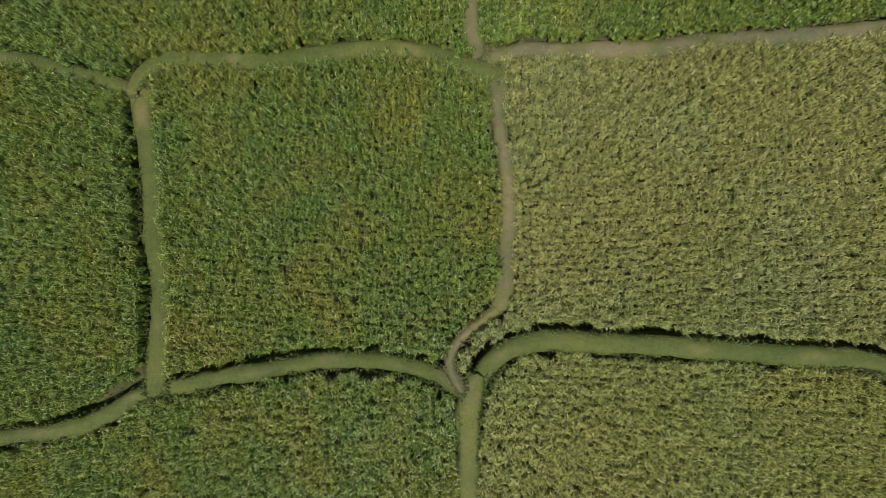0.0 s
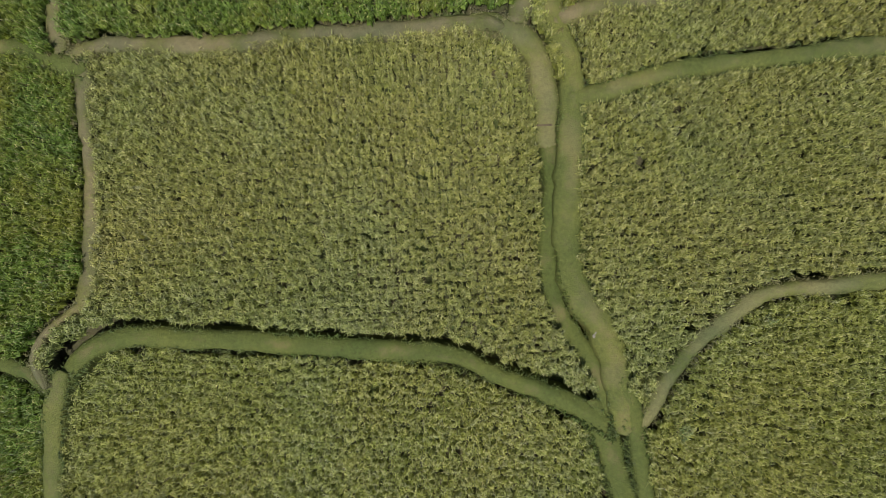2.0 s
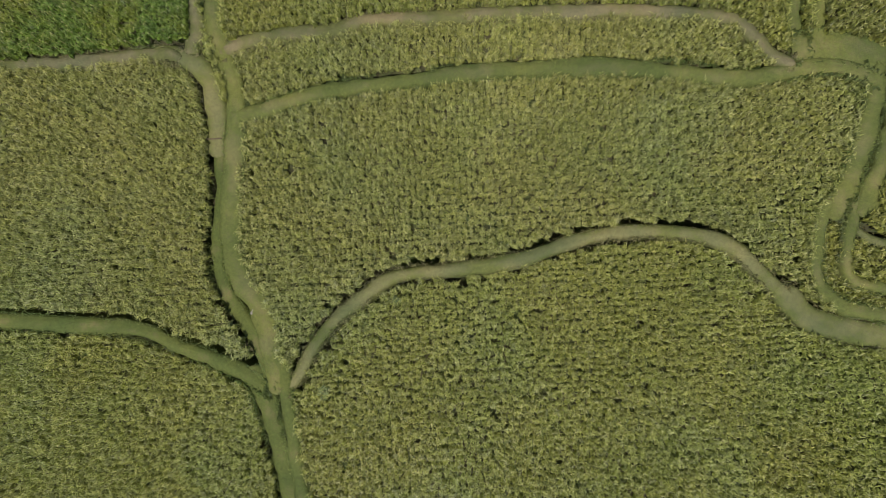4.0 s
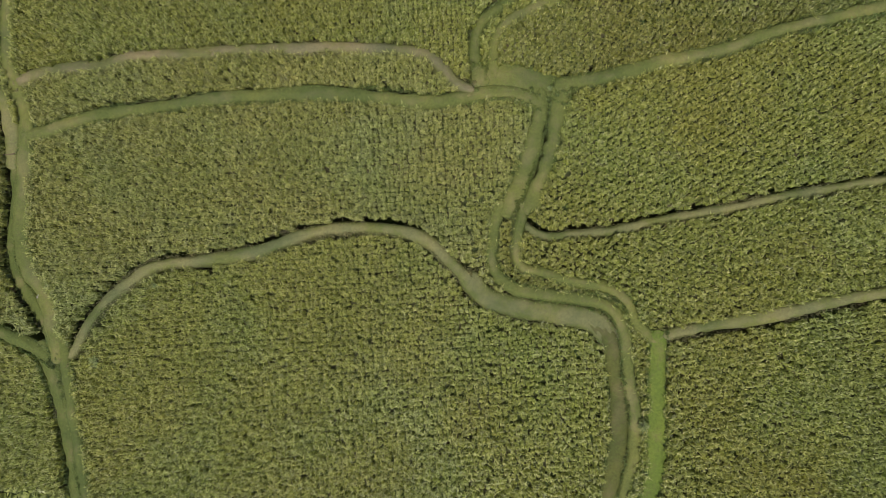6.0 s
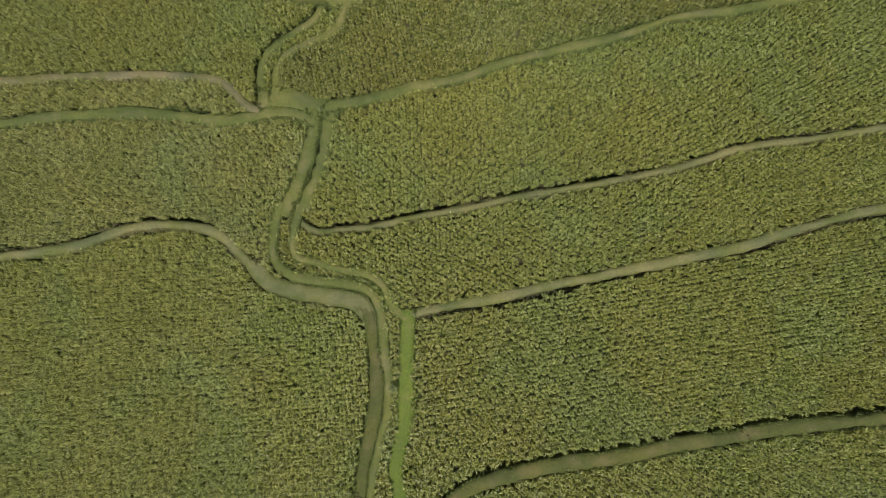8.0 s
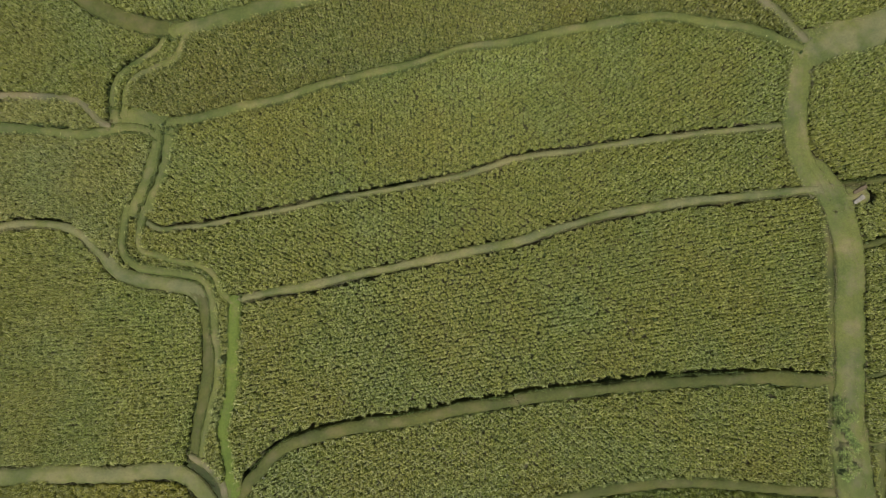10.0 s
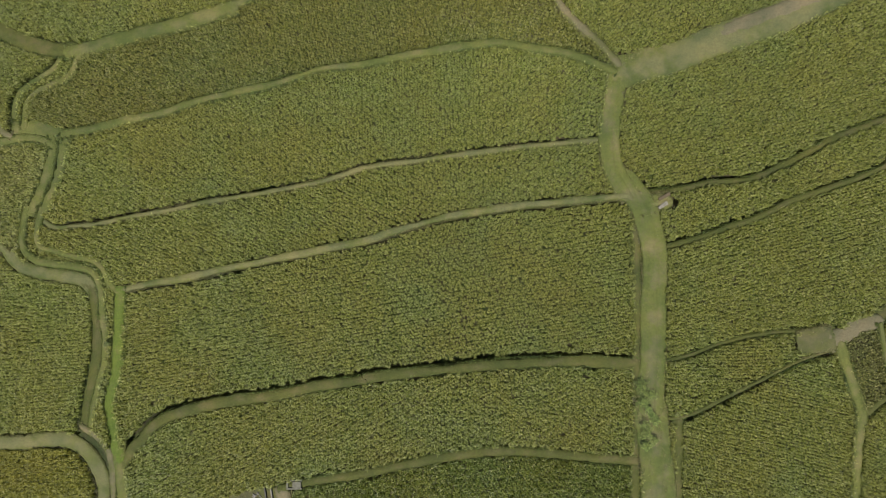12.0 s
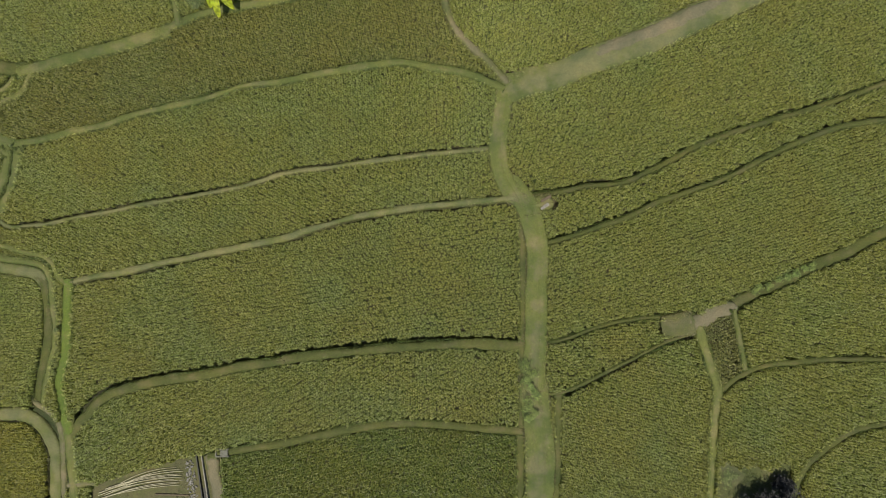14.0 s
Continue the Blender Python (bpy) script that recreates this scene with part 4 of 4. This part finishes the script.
def flat_patch(name, poly, mat, lift, label, category):
    """A cleared piece of ground, slightly uneven, over the ground sheet."""
    xs, ys = [p[0] for p in poly], [p[1] for p in poly]
    g0, g1 = np.arange(min(xs), max(xs) + 0.3, 0.25), np.arange(min(ys), max(ys) + 0.3, 0.25)
    PX, PY = np.meshgrid(g0, g1, indexing="ij")
    rng = np.random.default_rng(9)
    PZ = SLOPE * np.clip(PY, -22, 18) + lift + rng.normal(0, 0.012, PX.shape)
    ids = np.arange(PX.size).reshape(PX.shape)
    q = np.stack([ids[:-1, :-1], ids[1:, :-1], ids[1:, 1:], ids[:-1, 1:]], -1).reshape(-1, 4)
    cen = np.stack([PX, PY], -1).reshape(-1, 2)[q].mean(1)
    q = q[inside(poly, cen[:, 0], cen[:, 1])]
    return tagged(mesh_object(name, np.stack([PX, PY, PZ], -1).reshape(-1, 3), q, [mat], smooth=True), label, category, kind="structure")


flat_patch("cleared_plot", PLOT, PLOT_EARTH, 0.02, "bare brown cleared plot with thin weeds", "ground")
flat_patch("rough_ground", WOOD, EARTH["plot"], 0.02, "rough weedy ground round a dark tree", "ground")


def rough_grass(name, poly, mat, per_m2, tall, lift, seed, label):
    """Tufts of grass in patches over a cleared piece of ground."""
    rng = np.random.default_rng(seed)
    xs, ys = [p[0] for p in poly], [p[1] for p in poly]
    n = int((max(xs) - min(xs)) * (max(ys) - min(ys)) * per_m2)
    x, y = rng.uniform(min(xs), max(xs), n), rng.uniform(min(ys), max(ys), n)
    clump = np.array([noise.noise((a * 0.6, b * 0.6, seed)) for a, b in zip(x, y)])
    ok = inside(poly, x, y) & (clump + rng.normal(0, 0.15, n) > -0.05)
    x, y, size = (np.repeat(a[ok], 3) for a in (x, y, 0.6 + clump))
    n = len(x)
    v, f = blades(rng, x + rng.normal(0, 0.04, n), y + rng.normal(0, 0.04, n), SLOPE * np.clip(y, -22, 18) + lift, rng.uniform(0, 6.283, n),
                  0.12 * size, tall * size * rng.uniform(0.6, 1.3, n), 0.03, 0.03 * size, False)
    return tagged(mesh_object(name, v, f, [mat]), label, "grass", kind="stuff")


rough_grass("rough_grass", WOOD, TURF_BLADE, 90, 0.22, 0.01, 61, "rough green grass and weeds on waste ground")
rough_grass("thin_weeds", PLOT, DRY_BLADE, 18, 0.07, 0.01, 62, "thin low weeds on the cleared plot")
PLOT_Z = lambda y: SLOPE * max(-22.0, y) + 0.02

# bamboo poles fanned out over the plot
rng = random.Random(4)
for i in range(13):
    t = i / 12
    a = Vector((47.1 + 1.9 * t + rng.uniform(-0.5, 0.5), -21.75 + 1.35 * t + rng.uniform(-0.05, 0.05), 0))
    b = Vector((54.4 - 0.2 * t + rng.uniform(-0.8, 0.2), -20.5 + 1.3 * t + rng.uniform(-0.06, 0.06), 0))
    bow = Vector((-0.15, 1, 0)) * rng.uniform(0.22, 0.36)
    mid = (a + b) / 2
    pts = [a.lerp(b, k / 21) + bow * (1 - (2 * k / 21 - 1) ** 2) - mid for k in range(22)]
    pts = [Vector((p.x, p.y, SLOPE * p.y * 0.6 + rng.uniform(-0.006, 0.006))) for p in pts]
    bm = bmesh.new()
    tube_bm(bm, pts, [0.036 - 0.0008 * k + (0.006 if k % 3 == 1 else 0) for k in range(22)], 7)
    pole = part("bamboo_pole", bm, BAMBOO, None)
    pole.location = (mid.x, mid.y, PLOT_Z(mid.y) + 0.06 + 0.025 * (i % 3))
    tagged(pole, "long pale dry bamboo pole lying on the cleared plot", "pole", "bamboo poles on the plot")

# concrete water channel along the plot
channel = new("concrete_channel")
channel.location = (55.85, -19.6, PLOT_Z(-19.6))
lean = pose(0, 0, 0, 0, 0, 8.5)
for name, off, wide, high in (("channel_wall", -0.22, 0.1, 0.28), ("channel_wall", 0.21, 0.09, 0.3), ("channel_floor", 0.0, 0.34, 0.03)):
    bm = bmesh.new()
    box_bm(bm, (wide, 7.6, high), lean @ pose(off, -2.2, high / 2 - 0.06), 0.012)
    # pale right wall, dark floor and left wall
    part(name, bm, PALE if off > 0 else DARK_CONCRETE, channel)
tagged(channel, "narrow weathered concrete water channel beside the plot", "channel")

sluice = new("sluice_box")
sluice.location = (57.6, -17.9, PLOT_Z(-17.9))
for name, size, at in (("side_wall", (1.1, 0.12, 0.42), (0, 0.28, 0.21)), ("side_wall", (1.1, 0.12, 0.42), (0, -0.28, 0.21)),
                       ("end_wall", (0.12, 0.44, 0.42), (-0.49, 0, 0.21)), ("cover_slab", (0.6, 0.5, 0.08), (0.2, 0, 0.464))):
    bm = bmesh.new()
    box_bm(bm, size, pose(*at), 0.015)
    part(name, bm, CONCRETE, sluice)
tagged(sluice, "small grey concrete sluice box at the channel's head", "sluice")


def stone(x, y, size, seed, label, name="stone", group="", flat=0.6, mat=STONE, z=None):
    r = random.Random(seed)
    bm = bmesh.new()
    bmesh.ops.create_icosphere(bm, subdivisions=2, radius=1.0)
    for v in bm.verts:
        k = 1 + 0.22 * noise.noise(v.co * 1.6 + Vector((seed, 0, 0)))
        v.co = Vector((v.co.x * size * k, v.co.y * size * k * 0.75, v.co.z * size * k * flat))
    me = bpy.data.meshes.new(name)
    bm.to_mesh(me)
    bm.free()
    me.materials.append(mat)
    ob = new(name, me)
    ob.matrix_world = pose(x, y, (ground_z(x, y) if z is None else z) + size * flat * 0.6, 0, 0, r.uniform(0, 180))
    return tagged(ob, label, "stone", group)


# rubble heaped along the channel
r = random.Random(12)
for i in range(130):
    s = r.random()
    x, y = 54.75 + 0.45 * s + r.uniform(-0.3, 0.42), -18.65 - 4.2 * s + r.uniform(-0.2, 0.2)
    stone(x, y, r.uniform(0.05, 0.12), i, "rough grey rubble stone beside the concrete channel", "rubble_stone", "rubble by the channel", 0.6, STONE, PLOT_Z(y))


def slab(name, x, y, z, size, turn, tilt, mat, label, category):
    bm = bmesh.new()
    box_bm(bm, size, Matrix.Identity(4), min(size) * 0.25)
    for v in bm.verts:
        v.co += Vector((0.04 * noise.noise(v.co * 4), 0.04 * noise.noise(v.co * 4 + Vector((5, 0, 0))), 0.0))
    me = bpy.data.meshes.new(name)
    bm.to_mesh(me)
    bm.free()
    me.materials.append(mat)
    ob = new(name, me)
    ob.matrix_world = pose(x, y, z, tilt, 0, turn)
    return tagged(ob, label, category)


slab("concrete_slab", 83.35, 1.15, bund_top(83.3, 1.1, 0.3) + 0.1, (0.75, 0.24, 0.14), 35, 0, PALE, "pale broken concrete slab lying beside the track", "slab")
# added dark bar: stands in for the shade just north of the slab
slab("plank", 83.45, 1.75, bund_top(83.3, 1.7, 0.3) + 0.07, (0.9, 0.22, 0.1), 28, 0, BOARD_AND_SHADE, "dark bar added for the black shade beside the slab", "plank")
slab("sluice_board", 15.75, 4.55, bund_top(15.7, 4.5, 0.0) + 0.12, (0.62, 0.06, 0.16), 3, 0, BOARD_AND_SHADE, "dark wooden board closing the path ditch", "board")
slab("beam", 53.4, -21.3, PLOT_Z(-21.3) + 0.05, (2.8, 0.12, 0.1), -2, 0, BOARD_AND_SHADE, "dark weathered wooden beam lying on the cleared plot", "beam")
for i, (x, y) in enumerate(((94.2, -8.0), (94.5, -8.3), (94.3, -8.5))):
    stone(x, y, 0.13, 300 + i, "pale stone lying on the bare muddy junction", "pale_stone", "stones on the junction", 0.5, PALE, bund_top(x, y, 0.25))


# ---------------------------------------------------------------- plants that stand alone
def banana_plant(x, y, tall, seed):
    r = random.Random(seed)
    plant = new("banana_plant")
    plant.location = (x, y, ground_z(x, y))
    bm = bmesh.new()
    tube_bm(bm, [Vector((0.05 * math.sin(k), 0.04 * k, tall * k / 5)) for k in range(6)], [0.16 - 0.017 * k for k in range(6)], 10)
    part("pseudostem", bm, STEM, plant)
    top = Vector((0.05 * math.sin(5), 0.2, tall))
    for k in range(11):
        az = k * 2.4 + r.uniform(-0.3, 0.3)
        out = Vector((math.cos(az), math.sin(az), 0))
        side = Vector((-out.y, out.x, 0))
        long, rise = r.uniform(1.8, 2.7), r.uniform(0.3, 1.0)
        line = [top + out * (long * s * (1 - 0.15 * s)) + Vector((0, 0, rise * 1.6 * s - (rise + 1.3) * s * s)) for s in [i / 12 for i in range(13)]]
        bm = bmesh.new()
        rows = []
        for i, p in enumerate(line):
            s = i / 12
            half = 0.0 if s < 0.12 else 0.34 * math.sin(math.pi * min(1, (s - 0.1) / 0.92)) ** 0.55
            half = max(0.015, half)
            tear = r.uniform(0.82, 1.05)
            rows.append([bm.verts.new(p + side * half * u * tear + Vector((0, 0, -0.16 * abs(u) * half / 0.34 + (0.015 if i % 2 else -0.015) * abs(u)))) for u in (-1, -0.5, 0, 0.5, 1)])
        for ra, rb in zip(rows, rows[1:]):
            for c in range(4):
                bm.faces.new((ra[c], ra[c + 1], rb[c + 1], rb[c]))
        leaf = part("leaf", bm, BANANA, plant)
        bm = bmesh.new()
        tube_bm(bm, [p + Vector((0, 0, 0.012)) for p in line], [0.028 - 0.0018 * i for i in range(13)], 5)
        part("midrib", bm, BANANA, leaf)
    return tagged(plant, "bright yellow-green banana plant at the path junction", "banana plant")


def leafy_tree(name, x, y, tall, spread, mat, leaves, leaf, seed, label, category, z=None):
    r = random.Random(seed)
    rg = np.random.default_rng(seed)
    tree = new(name)
    tree.location = (x, y, ground_z(x, y) if z is None else z)
    bm = bmesh.new()
    tube_bm(bm, [Vector((0, 0, tall * 0.6 * k / 4)) + Vector((0.05 * k * r.uniform(-1, 1), 0.05 * k * r.uniform(-1, 1), -0.05)) for k in range(5)],
            [0.05 * tall * (1 - 0.17 * k) * 0.6 for k in range(5)], 8)
    part("trunk", bm, BARK, tree)
    tips = []
    for k in range(9):
        az, up = k * 2.4 + r.uniform(-0.4, 0.4), r.uniform(0.25, 1.0)
        a = Vector((0, 0, tall * r.uniform(0.3, 0.55)))
        b = Vector((math.cos(az) * spread * r.uniform(0.45, 0.95), math.sin(az) * spread * r.uniform(0.45, 0.95), tall * (0.5 + 0.42 * up)))
        m = a.lerp(b, 0.5) + Vector((0, 0, 0.12 * tall))
        bm = bmesh.new()
        tube_bm(bm, [a, m, b], [0.02 * tall, 0.013 * tall, 0.005 * tall], 6)
        part("limb", bm, BARK, tree)
        tips += [b, m, a.lerp(b, 0.75) + Vector((0, 0, 0.1 * tall))]
    tips += [Vector((0, 0, tall * 0.95))]
    at = np.array([tuple(tips[r.randrange(len(tips))]) for _ in range(leaves)]) + rg.normal(0, 1, (leaves, 3)) * (spread * 0.2, spread * 0.2, tall * 0.07)
    az, n = rg.uniform(0, 6.283, leaves), leaves
    v, f = blades(rg, at[:, 0], at[:, 1], at[:, 2], az, leaf * rg.uniform(0.6, 1.3, n), leaf * rg.uniform(0.05, 0.4, n), leaf * 0.42, leaf * 0.3 * rg.uniform(0, 1, n), False)
    crown = mesh_object("crown", v, f, [mat], parent=tree)
    return tagged(tree, label, category)


banana_plant(58.3, 18.1, 2.5, 3)
banana_plant(59.5, 19.6, 2.0, 8)
leafy_tree("bush", 56.0, 17.9, 1.0, 0.7, BUSH_LEAF, 700, 0.14, 21, "low grey-green bush beside the path", "bush")
leafy_tree("tree", 99.7, -22.0, 3.2, 1.7, DARK_LEAF, 4200, 0.24, 31, "dark-leaved tree with shadow purple put into its foliage", "tree")
leafy_tree("tree", 101.0, -20.4, 2.0, 0.7, DARK_LEAF, 1300, 0.2, 32, "small dark-leaved tree at the plot corner", "tree")
leafy_tree("bush", 97.0, -19.9, 0.9, 0.8, BUSH_LEAF, 900, 0.16, 33, "low weedy green bush on rough ground", "bush")
leafy_tree("bush", 44.45, -8.0, 0.6, 0.22, BUSH_LEAF, 160, 0.1, 34, "small dark weed clump between two bunds", "bush", bund_top(44.4, -8.0, 0.3))
r = random.Random(77)
for i in range(7):
    leafy_tree("bush", r.uniform(96.3, 98.2) + 0.45 * i, r.uniform(-20.2, -19.1), r.uniform(0.4, 0.9), r.uniform(0.3, 0.6), BUSH_LEAF if i % 3 else DARK_LEAF, 420, 0.13, 50 + i,
               "low ragged weed bush on damp rough ground", "bush")
# weeds along the middle of the field track and at the path corners
r = random.Random(91)
for i in range(11):
    leafy_tree("weed_clump", 81.5 + r.uniform(0, 0.9), -11.0 - 0.42 * i, r.uniform(0.35, 0.55), r.uniform(0.25, 0.45), WEED_LEAF, 150, 0.13, 120 + i,
               "leafy green weed clump on the field track", "weeds", bund_top(82, -12, 0.3))
for i in range(8):
    x, y = 99.2 + 0.62 * i, -5.75 + 0.29 * i
    leafy_tree("weed_clump", x + r.uniform(-0.2, 0.2), y + r.uniform(-0.15, 0.15), r.uniform(0.3, 0.5), r.uniform(0.25, 0.4), WEED_LEAF, 130, 0.13, 150 + i,
               "rank green weeds growing in the damp ditch", "weeds", bund_top(x, y, 0.0))
leafy_tree("weed_clump", 20.0, -5.05, 0.75, 0.2, BUSH_LEAF, 120, 0.12, 140, "small dark weed standing in the ripe rice", "weeds")
leafy_tree("weed_clump", 40.75, 6.75, 0.3, 0.09, BUSH_LEAF, 50, 0.08, 141, "small dark weed at the bund junction", "weeds", bund_top(40.7, 6.6, 0.34))
leafy_tree("weed_clump", 22.7, -1.7, 0.66, 0.16, BUSH_LEAF, 90, 0.1, 142, "small dark weed at the field's edge", "weeds")
for i, (x, y) in enumerate(((17.25, -2.1), (17.32, -2.0), (16.35, 0.35))):
    stone(x, y, 0.07, 320 + i, "small pale stone lying on the turf path", "pale_stone", "stones on the turf path", 0.5, PALE, bund_top(x, y, 0.33))
